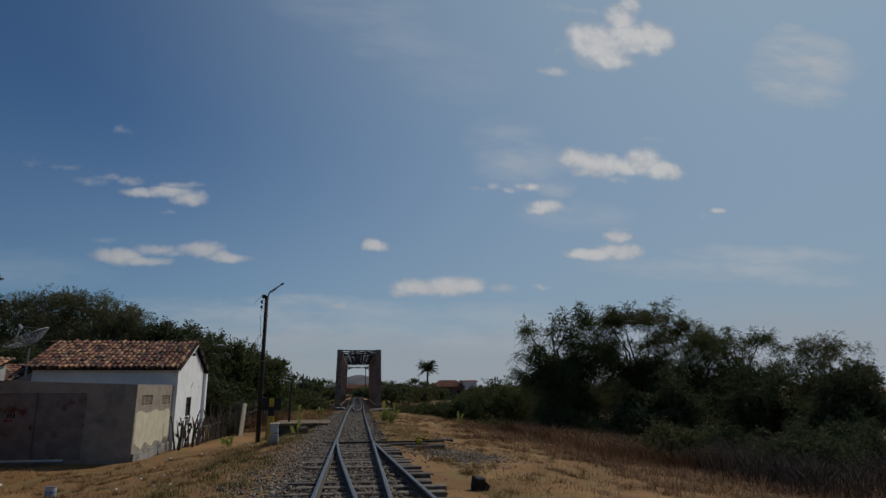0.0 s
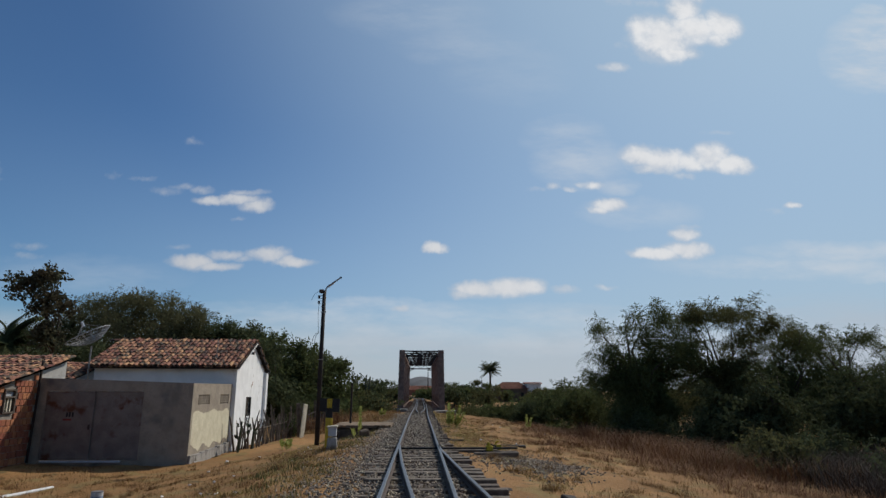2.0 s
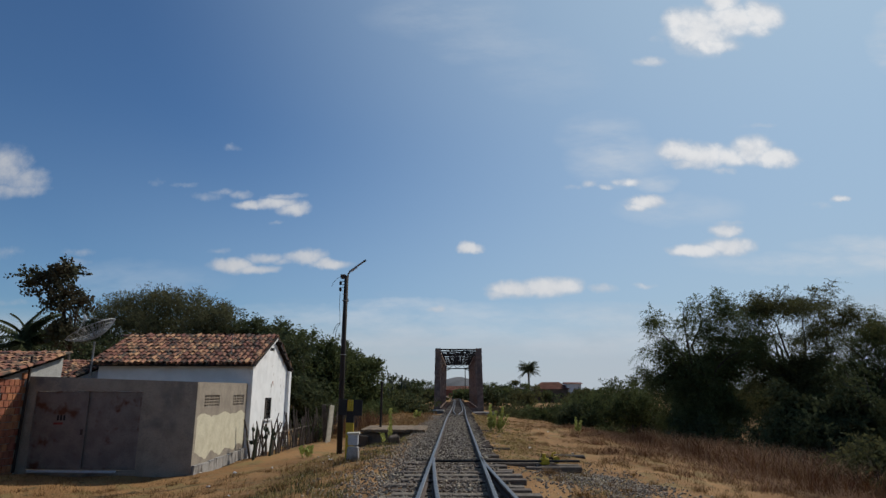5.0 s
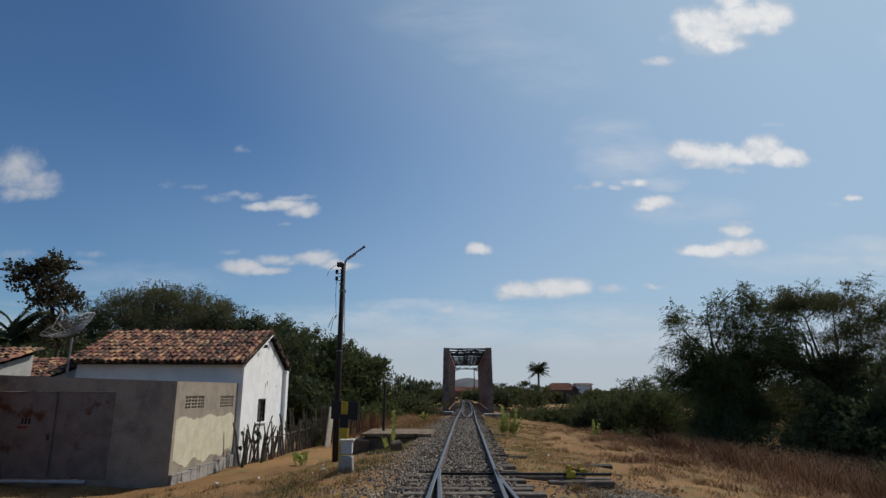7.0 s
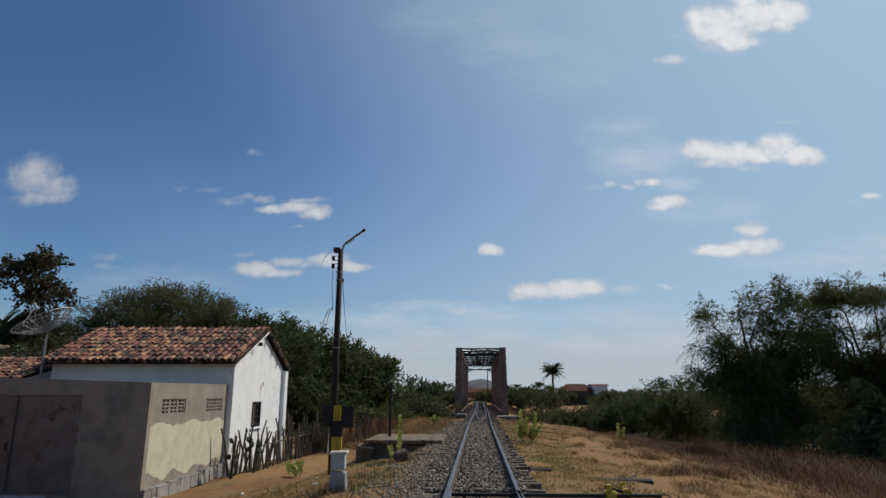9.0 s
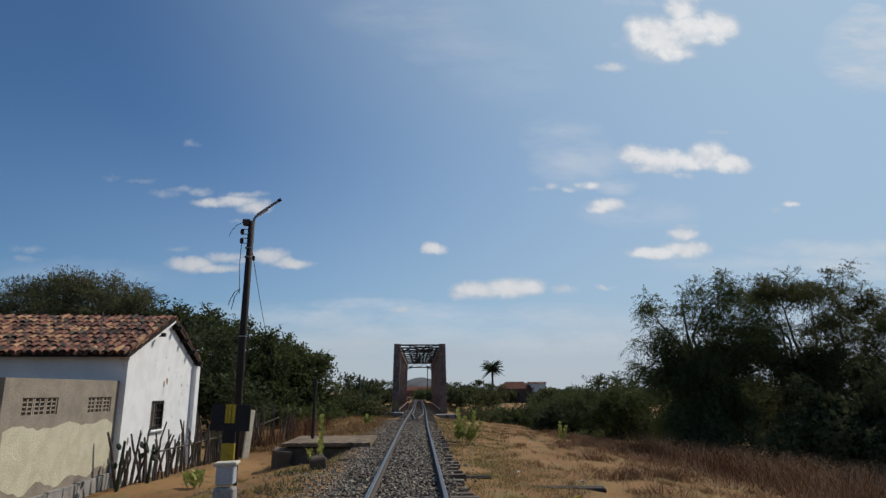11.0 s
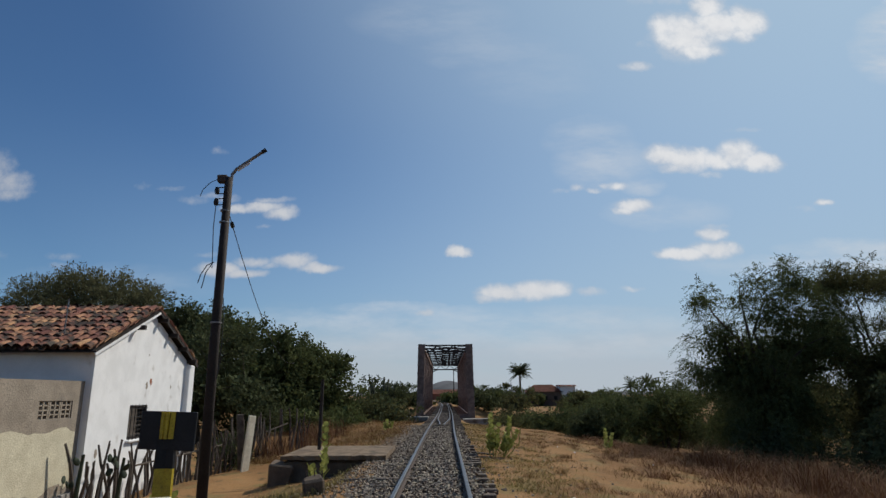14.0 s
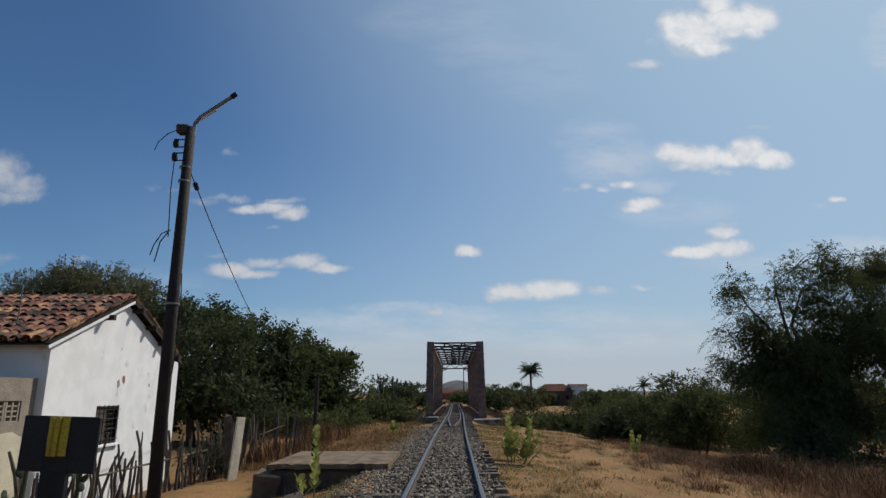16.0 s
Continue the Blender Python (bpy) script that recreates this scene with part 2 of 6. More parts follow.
# ---- materials ----
def material(name, base, other=None, scale=6.0, rough=0.85, metal=0.0, bump=0.25, fine=60.0, stain=None,
             stain_scale=1.2, stain_at=(0.5, 0.62), island=0.0, per_object=0.0, translucent=0.0, depth=0.02, spec=0.3, grit=1.0):
    """Two-scale noise colour, optional stains, random tint per island or object, fine relief."""
    m = bpy.data.materials.new(name)
    m.use_nodes = True
    t = m.node_tree
    N, L = t.nodes.new, t.links.new
    bsdf = t.nodes["Principled BSDF"]
    coord = N("ShaderNodeTexCoord").outputs["Object"]
    if island or per_object:
        coord = N("ShaderNodeNewGeometry").outputs["Position"]

    def noise_tex(s, d=5.0):
        n = N("ShaderNodeTexNoise")
        n.inputs["Scale"].default_value, n.inputs["Detail"].default_value = s, d
        L(coord, n.inputs["Vector"])
        return n.outputs["Fac"]

    def ramp(fac, lo, hi):
        r = N("ShaderNodeMapRange")
        r.interpolation_type = "SMOOTHSTEP"
        L(fac, r.inputs[0])
        r.inputs[1].default_value, r.inputs[2].default_value = lo, hi
        return r.outputs[0]

    def mix(fac, a, b, kind="MIX"):
        n = N("ShaderNodeMix")
        n.data_type, n.blend_type = "RGBA", kind
        L(fac, n.inputs[0])
        for i, c in ((6, a), (7, b)):
            if isinstance(c, tuple):
                n.inputs[i].default_value = (*c, 1)
            else:
                L(c, n.inputs[i])
        return n.outputs[2]

    other = other or tuple(0.72 * c for c in base)
    colour = mix(ramp(noise_tex(scale), 0.35, 0.68), base, other)
    grain = noise_tex(fine, 3.0)
    speck = N("ShaderNodeMath")
    speck.operation = "MULTIPLY"
    L(ramp(grain, 0.35, 0.75), speck.inputs[0])
    speck.inputs[1].default_value = grit
    colour = mix(speck.outputs[0], colour, mix(grain, colour, tuple(0.55 * c for c in other)))
    if stain:
        colour = mix(ramp(noise_tex(stain_scale, 6.0), *stain_at), colour, stain)
    if island or per_object:
        rnd = N("ShaderNodeNewGeometry").outputs["Random Per Island"] if island else N("ShaderNodeObjectInfo").outputs["Random"]
        hsv = N("ShaderNodeHueSaturation")
        amount = island or per_object
        for slot, lo, hi in (("Hue", 0.5 - 0.03 * amount, 0.5 + 0.03 * amount), ("Value", 1 - 0.75 * amount, 1 + 0.55 * amount)):
            r = N("ShaderNodeMapRange")
            L(rnd, r.inputs[0])
            r.inputs[3].default_value, r.inputs[4].default_value = lo, hi
            L(r.outputs[0], hsv.inputs[slot])
        L(colour, hsv.inputs["Color"])
        colour = hsv.outputs[0]
    L(colour, bsdf.inputs["Base Color"])
    bsdf.inputs["Roughness"].default_value, bsdf.inputs["Metallic"].default_value = rough, metal
    bsdf.inputs["Specular IOR Level"].default_value = spec
    if bump:
        b = N("ShaderNodeBump")
        b.inputs["Strength"].default_value, b.inputs["Distance"].default_value = bump, depth
        L(noise_tex(fine * 0.6, 6.0), b.inputs["Height"])
        L(b.outputs[0], bsdf.inputs["Normal"])
    if translucent:
        tr, mx = N("ShaderNodeBsdfTranslucent"), N("ShaderNodeMixShader")
        L(colour, tr.inputs[0])
        mx.inputs[0].default_value = translucent
        L(bsdf.outputs[0], mx.inputs[1]), L(tr.outputs[0], mx.inputs[2])
        L(mx.outputs[0], t.nodes["Material Output"].inputs[0])
    return m


M_ROUGHCAST = material("grey cement render", (0.33, 0.28, 0.22), (0.25, 0.21, 0.165), 2.5, 0.95, bump=0.5, fine=45, stain=(0.12, 0.115, 0.11), stain_scale=0.9, stain_at=(0.55, 0.75))
M_YELLOWWASH = material("cream limewash", (0.62, 0.57, 0.42), (0.52, 0.47, 0.34), 3.0, 0.95, bump=0.4, fine=50)
M_WHITE = material("white limewash", (0.78, 0.78, 0.77), (0.7, 0.7, 0.69), 2.2, 0.92, bump=0.2, fine=24, depth=0.006, grit=0.12, stain=(0.5, 0.48, 0.45), stain_scale=2.4, stain_at=(0.62, 0.8))
M_TILE = material("clay roof tile", (0.42, 0.2, 0.12), (0.27, 0.125, 0.08), 5.0, 0.9, bump=0.4, fine=70, stain=(0.055, 0.042, 0.034), stain_scale=3.4, stain_at=(0.44, 0.62), per_object=0.75)
M_TILES = material("clay roof tile field", (0.4, 0.19, 0.115), (0.26, 0.12, 0.075), 5.0, 0.9, bump=0.4, fine=70, stain=(0.055, 0.042, 0.034), stain_scale=3.4, stain_at=(0.44, 0.62), island=0.75)
M_BRICK = material("red hollow brick", (0.36, 0.13, 0.07), (0.27, 0.1, 0.055), 6.0, 0.92, bump=0.4, fine=60, per_object=0.4)
M_MORTAR = material("mortar", (0.3, 0.27, 0.23), None, 5.0, 0.95)
M_RUSTGATE = material("rusty grey sheet steel", (0.24, 0.205, 0.18), (0.185, 0.155, 0.135), 3.0, 0.65, 0.3, 0.2, 50, stain=(0.11, 0.05, 0.028), stain_scale=2.2, stain_at=(0.54, 0.68))
M_RUST = material("rusted bridge steel", (0.34, 0.235, 0.19), (0.21, 0.145, 0.12), 3.0, 0.85, 0.2, 0.3, 40, stain=(0.2, 0.17, 0.15), stain_scale=0.8, stain_at=(0.58, 0.75))
M_RAIL = material("worn rail steel", (0.2, 0.2, 0.205), (0.14, 0.135, 0.13), 8.0, 0.44, 0.85, 0.1, 90)
# bridge steel again, darkened so its colour holds the bracing's backlit shade
M_BACKLIT_STEEL = material("backlit overhead steel", (0.07, 0.056, 0.05), (0.05, 0.042, 0.04), 3.0, 0.85, 0.2, 0.3, 40)
M_RAILSIDE = material("rail web rust", (0.1, 0.07, 0.055), (0.065, 0.05, 0.045), 8.0, 0.8, 0.2, 0.3, 60)
M_SLEEPER = material("weathered sleeper timber", (0.19, 0.155, 0.125), (0.11, 0.088, 0.07), 7.0, 0.95, bump=0.6, fine=60, per_object=0.4)
M_STONE = material("grey ballast stone", (0.37, 0.305, 0.235), (0.25, 0.2, 0.15), 9.0, 0.95, bump=0.3, fine=80, island=0.75)
M_CONCRETE = material("old concrete", (0.36, 0.34, 0.31), (0.27, 0.25, 0.23), 3.0, 0.95, bump=0.5, fine=40, stain=(0.14, 0.12, 0.1), stain_scale=1.5)
M_PALECONC = material("pale painted concrete", (0.5, 0.52, 0.54), (0.4, 0.41, 0.42), 5.0, 0.9, bump=0.3)
M_POLE = material("dark creosoted timber", (0.035, 0.026, 0.022), (0.022, 0.017, 0.015), 4.0, 0.8, bump=0.5, fine=40)
M_STAKE = material("grey fence wood", (0.13, 0.105, 0.085), (0.075, 0.06, 0.05), 6.0, 0.95, bump=0.6, fine=50, per_object=0.4)
M_BLACK = material("black paint", (0.018, 0.018, 0.02), (0.012, 0.012, 0.013), 4.0, 0.6, bump=0.1)
M_YELLOW = material("faded yellow paint", (0.55, 0.4, 0.03), (0.42, 0.29, 0.03), 5.0, 0.55, bump=0.2, stain=(0.1, 0.07, 0.03), stain_scale=5.0, stain_at=(0.6, 0.72))
M_GALV = material("grey galvanised tube", (0.3, 0.29, 0.28), (0.2, 0.19, 0.18), 6.0, 0.45, 0.6, 0.1)
M_CABLE = material("black cable", (0.02, 0.02, 0.02), None, 5.0, 0.7, bump=0.0)
M_BARK = material("tree bark", (0.085, 0.068, 0.053), (0.05, 0.04, 0.032), 5.0, 0.95, bump=0.7, fine=30)
M_LEAF = material("green foliage", (0.106, 0.124, 0.05), (0.08, 0.096, 0.039), 0.5, 0.95, bump=0, fine=3, island=0.4, translucent=0.33, spec=0.08)
M_LEAF_DARK = material("dark green foliage", (0.09, 0.104, 0.05), (0.07, 0.084, 0.04), 0.5, 0.95, bump=0, fine=3, island=0.4, translucent=0.25, spec=0.08)
M_LEAF_OLIVE = material("olive foliage", (0.118, 0.117, 0.05), (0.089, 0.09, 0.04), 0.5, 0.95, bump=0, fine=3, island=0.4, translucent=0.36, spec=0.08)
M_LEAF_LIGHT = material("light scrub foliage", (0.135, 0.15, 0.058), (0.1, 0.12, 0.045), 0.5, 0.95, bump=0, fine=3, island=0.4, translucent=0.3, spec=0.08)
M_LEAF_BROWN = material("brownish foliage", (0.09, 0.075, 0.05), (0.07, 0.075, 0.045), 0.5, 0.95, bump=0, fine=3, island=0.4, translucent=0.2, spec=0.08)
M_LEAF_DRY = material("dusty olive foliage", (0.15, 0.145, 0.075), (0.11, 0.11, 0.058), 0.5, 0.95, bump=0, fine=3, island=0.4, translucent=0.36, spec=0.08)
M_LEAF_LIME = material("pale green leaf", (0.45, 0.48, 0.15), (0.33, 0.38, 0.11), 2.0, 0.7, bump=0, fine=8, island=0.4, translucent=0.3, spec=0.08)
M_STRAW = material("dry grass", (0.29, 0.17, 0.07), (0.2, 0.11, 0.044), 0.6, 0.9, bump=0, fine=4, island=0.6, translucent=0.2)
M_STRAW_PALE = material("yellowish dry grass", (0.34, 0.25, 0.09), (0.22, 0.17, 0.06), 0.6, 0.9, bump=0, fine=4, island=0.6, translucent=0.2)
M_DRYTWIG = material("dry brown brush", (0.27, 0.135, 0.06), (0.18, 0.09, 0.042), 0.8, 0.95, bump=0, fine=4, island=0.6)
# far darker than the open brush: tree shade is worked into this brown
M_SHADED_TWIG = material("dead twigs in tree shade", (0.085, 0.06, 0.045), (0.055, 0.042, 0.032), 0.8, 0.95, bump=0, fine=4, island=0.6)
M_LITTER = material("white litter", (0.75, 0.75, 0.74), (0.6, 0.6, 0.6), 8.0, 0.6, bump=0.1)
M_DARK = material("dark interior", (0.02, 0.019, 0.018), None, 4.0, 0.9, bump=0)
M_WOODPALE = material("pale weathered board", (0.66, 0.61, 0.48), (0.52, 0.47, 0.36), 6.0, 0.9, bump=0.4)
M_HILL = material("far hill scrub", (0.12, 0.12, 0.13), (0.09, 0.095, 0.1), 0.004, 1.0, bump=0, fine=0.02)
M_REDROOF = material("far red roof", (0.3, 0.12, 0.08), None, 1.0, 0.9, bump=0)


# ---- mesh helpers ----
def fast_mesh(name, verts, faces, mats, face_mat=None, smooth=False):
    """A mesh from arrays: verts (n, 3), faces (m, k)."""
    verts, faces = np.asarray(verts, np.float32), np.asarray(faces, np.int32)
    me = bpy.data.meshes.new(name)
    k = faces.shape[1]
    me.vertices.add(len(verts)), me.loops.add(faces.size), me.polygons.add(len(faces))
    me.vertices.foreach_set("co", verts.ravel())
    me.loops.foreach_set("vertex_index", faces.ravel())
    me.polygons.foreach_set("loop_start", np.arange(0, faces.size, k, dtype=np.int32))
    me.polygons.foreach_set("use_smooth", np.full(len(faces), smooth))
    for m in mats if isinstance(mats, (list, tuple)) else [mats]:
        me.materials.append(m)
    if face_mat is not None:
        me.polygons.foreach_set("material_index", np.asarray(face_mat, np.int32))
    me.update(calc_edges=True)
    return me


def part(name, bm, mat, parent=None, label="", smooth=False):
    me = bpy.data.meshes.new(name)
    bm.to_mesh(me)
    bm.free()
    for m in mat if isinstance(mat, (list, tuple)) else [mat]:
        me.materials.append(m)
    if smooth:
        me.polygons.foreach_set("use_smooth", np.full(len(me.polygons), True))
    return link(name, me, parent, label)


def link(name, me, parent=None, label=""):
    ob = new(name, me)
    if parent is not None:
        ob.parent = parent
    return tagged(ob, label)


def thing(name, at, label, category, group="", kind="", rz=0.0):
    ob = new(name)
    ob.matrix_basis = pose(*at, 0, 0, rz)
    ob.empty_display_size = 0.2
    return tagged(ob, label, category, group, kind)


def add_box(bm, size, at=(0, 0, 0), rot=(0, 0, 0), bevel=0.0, jitter=0.0):
    got = bmesh.ops.create_cube(bm, size=1.0, matrix=pose(*at, *rot) @ Matrix.Diagonal((*size, 1)))["verts"]
    if jitter:
        for v in got:
            v.co += Vector([random.uniform(-jitter, jitter) for _ in range(3)])
    if bevel:
        edges = list({e for v in got for e in v.link_edges})
        bmesh.ops.bevel(bm, geom=edges, offset=bevel, segments=1, affect="EDGES")
    return bm


def box(size, at=(0, 0, 0), rot=(0, 0, 0), bevel=0.0, jitter=0.0):
    return add_box(bmesh.new(), size, at, rot, bevel, jitter)


def add_tube(bm, pts, radii, sides=8, cap=True):
    """A tapered tube along points."""
    pts = [Vector(p) for p in pts]
    if isinstance(radii, (int, float)):
        radii = [radii] * len(pts)
    rings = []
    for i, p in enumerate(pts):
        d = (pts[min(i + 1, len(pts) - 1)] - pts[max(i - 1, 0)]).normalized()
        a = d.orthogonal().normalized() if i == 0 else (rings_a - d * rings_a.dot(d)).normalized()
        rings_a = a
        b = d.cross(a)
        rings.append([bm.verts.new(p + radii[i] * (math.cos(2 * math.pi * k / sides) * a + math.sin(2 * math.pi * k / sides) * b)) for k in range(sides)])
    for r, s in zip(rings, rings[1:]):
        for k in range(sides):
            bm.faces.new((r[k], r[(k + 1) % sides], s[(k + 1) % sides], s[k]))
    if cap:
        bm.faces.new(rings[0][::-1]), bm.faces.new(rings[-1])
    return bm


def tube(pts, radii, sides=8):
    return add_tube(bmesh.new(), pts, radii, sides)


def beam(a, b, w, h, bm=None):
    """A straight bar of section w x h from a to b (h as near vertical as may be)."""
    bm = bm or bmesh.new()
    a, b = Vector(a), Vector(b)
    d = (b - a).normalized()
    up = Vector((0, 0, 1)) if abs(d.z) < 0.95 else Vector((0, 1, 0))
    s = d.cross(up).normalized()
    up = s.cross(d)
    ring = [s * x * w / 2 + up * y * h / 2 for x, y in ((-1, -1), (1, -1), (1, 1), (-1, 1))]
    lo, hi = [bm.verts.new(a + r) for r in ring], [bm.verts.new(b + r) for r in ring]
    for k in range(4):
        bm.faces.new((lo[k], lo[(k + 1) % 4], hi[(k + 1) % 4], hi[k]))
    bm.faces.new(lo[::-1]), bm.faces.new(hi)
    return bm


def smooth_step(x, a, b):
    t = np.clip((np.asarray(x, float) - a) / (b - a), 0, 1)
    return t * t * (3 - 2 * t)


# ---- ground ----
PROFILE_X = (-400, -60, -20, -12.5, -7.5, -5, -3.5, -2.5, -1.9, -1.4, 0.85, 2.2, 4, 6, 8, 11, 15, 25, 60, 400)
PROFILE_Z = (-1.6, -1.5, -1.05, -0.95, -1.0, -0.72, -0.42, -0.26, -0.2, -0.19, -0.19, -0.3, -0.45, -0.68, -1.0, -1.45, -1.8, -2.0, -2.1, -2.1)


def ground_z(x, y):
    """Height of the ground: a low bank under the track, falling to a dry river under the bridge."""
    x, y = np.asarray(x, float), np.asarray(y, float)
    z = np.interp(x, PROFILE_X, PROFILE_Z)
    left = smooth_step(y, 40, 52) * smooth_step(-x, 2.6, 4.5) * (1 - smooth_step(-x, 7, 14))
    z = z + 0.45 * left * (1 - smooth_step(y, 53, 61))
    river = smooth_step(y, 56, 68) * (1 - smooth_step(y, 104, 116))
    side = np.maximum(smooth_step(np.abs(x - 0.2), 3.2, 9.0), smooth_step(y, 68.2, 69.5) * (1 - smooth_step(y, 104.5, 106)))
    z = z - 3.2 * river * side
    z = z - 0.28 * smooth_step(-x, 1.6, 2.4) * (1 - smooth_step(-x, 4.2, 5.6)) * smooth_step(y, 24, 27.5) * (1 - smooth_step(y, 31, 33))
    z = z - 1.4 * smooth_step(y, 49, 62) * smooth_step(np.abs(x - 0.2), 1.0, 1.9) * (1 - smooth_step(y, 104, 112))
    off = smooth_step(np.abs(x - 0.1), 1.5, 3.0)
    lump = 0.05 * np.sin(1.7 * x + 0.6 * y) * np.sin(0.9 * y - 0.8 * x) + 0.03 * np.sin(3.9 * x + 1.3) * np.sin(3.1 * y)
    return z + off * lump


def gz(x, y):
    return float(ground_z(x, y))


def centre_x(y):
    """The track's centre line, bearing slightly right towards the bridge."""
    return 0.2 * float(smooth_step(y, 34, 66)) - 4.0 * float(smooth_step(y, 112, 190))


def make_ground():
    m = bpy.data.materials.new("sandy earth")
    m.use_nodes = True
    t = m.node_tree
    N, L = t.nodes.new, t.links.new
    bsdf = t.nodes["Principled BSDF"]
    pos = N("ShaderNodeNewGeometry").outputs["Position"]

    def noise_tex(s, d=6.0):
        n = N("ShaderNodeTexNoise")
        n.inputs["Scale"].default_value, n.inputs["Detail"].default_value = s, d
        L(pos, n.inputs["Vector"])
        return n.outputs["Fac"]

    def ramp(fac, lo, hi, a=0.0, b=1.0):
        r = N("ShaderNodeMapRange")
        r.interpolation_type = "SMOOTHSTEP"
        L(fac, r.inputs[0])
        for i, v in enumerate((lo, hi, a, b)):
            r.inputs[i + 1].default_value = v
        return r.outputs[0]

    def mix(fac, a, b):
        n = N("ShaderNodeMix")
        n.data_type = "RGBA"
        L(fac, n.inputs[0])
        for i, c in ((6, a), (7, b)):
            if isinstance(c, tuple):
                n.inputs[i].default_value = (*c, 1)
            else:
                L(c, n.inputs[i])
        return n.outputs[2]

    colour = mix(ramp(noise_tex(0.45), 0.38, 0.62), (0.3, 0.165, 0.068), (0.215, 0.112, 0.045))
    colour = mix(ramp(noise_tex(1.1), 0.5, 0.66), colour, (0.215, 0.15, 0.06))
    colour = mix(ramp(noise_tex(2.6), 0.56, 0.72), colour, (0.115, 0.085, 0.04))
    colour = mix(ramp(noise_tex(14.0), 0.5, 0.8, 0.0, 0.6), colour, (0.36, 0.215, 0.095))
    colour = mix(ramp(noise_tex(38.0), 0.52, 0.75, 0.0, 0.75), colour, (0.13, 0.09, 0.05))
    L(colour, bsdf.inputs["Base Color"])
    bsdf.inputs["Roughness"].default_value = 0.97
    bsdf.inputs["Specular IOR Level"].default_value = 0.15
    b = N("ShaderNodeBump")
    b.inputs["Strength"].default_value, b.inputs["Distance"].default_value = 0.8, 0.05
    L(noise_tex(18.0, 8.0), b.inputs["Height"])
    L(b.outputs[0], bsdf.inputs["Normal"])

    xs = np.r_[-4500, -2000, -900, -400, -200, -110, np.arange(-70, -22, 2.5), np.arange(-22, 22, 0.34), np.arange(22, 70, 2.5), 110, 200, 400, 900, 2000, 4500]
    ys = np.r_[-1500, -400, -120, -40, -18, np.arange(-10, 52, 0.36), np.arange(52, 125, 1.2), 135, 150, 170, 200, 260, 350, 500, 900, 1800, 4800]
    X, Y = np.meshgrid(xs, ys)
    Z = ground_z(X, Y)
    verts = np.stack([X, Y, Z], -1).reshape(-1, 3)
    w = len(xs)
    a = (np.arange(len(ys) - 1)[:, None] * w + np.arange(w - 1)[None]).ravel()
    faces = np.stack([a, a + 1, a + 1 + w, a + w], -1)
    ob = new("ground", fast_mesh("ground", verts, faces, m, smooth=True))
    tagged(ob, "dry orange sandy earth with straw and scattered weeds", "ground", kind="structure")


make_ground()


# ---- railway track ----
def rail_profile():
    """Cross-section of a light flat-bottomed rail, top at z = 0: (x, z) and whether the next face is the worn head."""
    return ((-0.055, -0.125), (0.055, -0.125), (0.055, -0.113), (0.01, -0.1), (0.008, -0.035), (0.03, -0.028), (0.031, -0.006),
            (0.024, 0.0), (-0.024, 0.0), (-0.031, -0.006), (-0.03, -0.028), (-0.008, -0.035), (-0.01, -0.1), (-0.055, -0.113))


def rail(name, pts, parent, label=""):
    prof = rail_profile()
    n = len(prof)
    verts, faces, fm = [], [], []
    for i, p in enumerate(pts):
        a, b = pts[max(i - 1, 0)], pts[min(i + 1, len(pts) - 1)]
        d = math.hypot(b[0] - a[0], b[1] - a[1])
        nx, ny = (b[1] - a[1]) / d, -(b[0] - a[0]) / d
        verts += [(p[0] + nx * q, p[1] + ny * q, (p[2] if len(p) > 2 else 0.0) + z) for q, z in prof]
    for i in range(len(pts) - 1):
        for k in range(n):
            faces.append((i * n + k, i * n + (k + 1) % n, (i + 1) * n + (k + 1) % n, (i + 1) * n + k))
            fm.append(0 if k in (5, 6, 7, 8, 9) else 1)
    return link(name, fast_mesh(name, verts, faces, [M_RAIL, M_RAILSIDE], fm), parent, label)


def sleeper_mesh(length, seed):
    random.seed(seed)
    bm = bmesh.new()
    add_box(bm, (length, 0.21, 0.16), bevel=0.012, jitter=0.01)
    me = bpy.data.meshes.new("sleeper")
    bm.to_mesh(me)
    bm.free()
    me.materials.append(M_SLEEPER)
    return me


track = thing("railway_track", (0, 0, 0), "straight metre-gauge railway track of worn steel rails on sleepers", "railway track")
stations = [-6 + 2 * i for i in range(17)] + [30 + 2 * i for i in range(45)] + [125, 135, 150, 170, 190]
for side in (-0.53, 0.53):
    rail("rail", [(centre_x(y) + side, y) for y in stations], track)
# guard rails through the bridge, drawn together at their end
for side in (-1, 1):
    rail("guard_rail", [(centre_x(y) + side * (0.1 + 0.25 * float(smooth_step(y, 44, 52))), y) for y in (44, 45.5, 47, 48.5, 50, 52, 56, 66, 80, 95, 108)], track)
sleepers = [sleeper_mesh(2.0, s) for s in range(4)]
random.seed(5)
y = 19.9
while y < 126:
    s = link("sleeper", sleepers[random.randrange(4)], track)
    buried = -0.215 if y < 43 else -0.19
    s.matrix_basis = pose(centre_x(y) + random.uniform(-0.07, 0.05), y, buried + random.uniform(-0.012, 0.03), 0, random.uniform(-0.8, 0.8), random.uniform(-1.5, 1.5))
    y += 0.6 + random.uniform(-0.05, 0.05)

turnout = thing("railway_turnout", (0, 0, 0), "railway turnout with a curved branch leaving the straight track", "turnout")


def branch(y):
    d = max(0.0, 18.6 - y)
    return 0.054 * d + 0.0008 * d * d


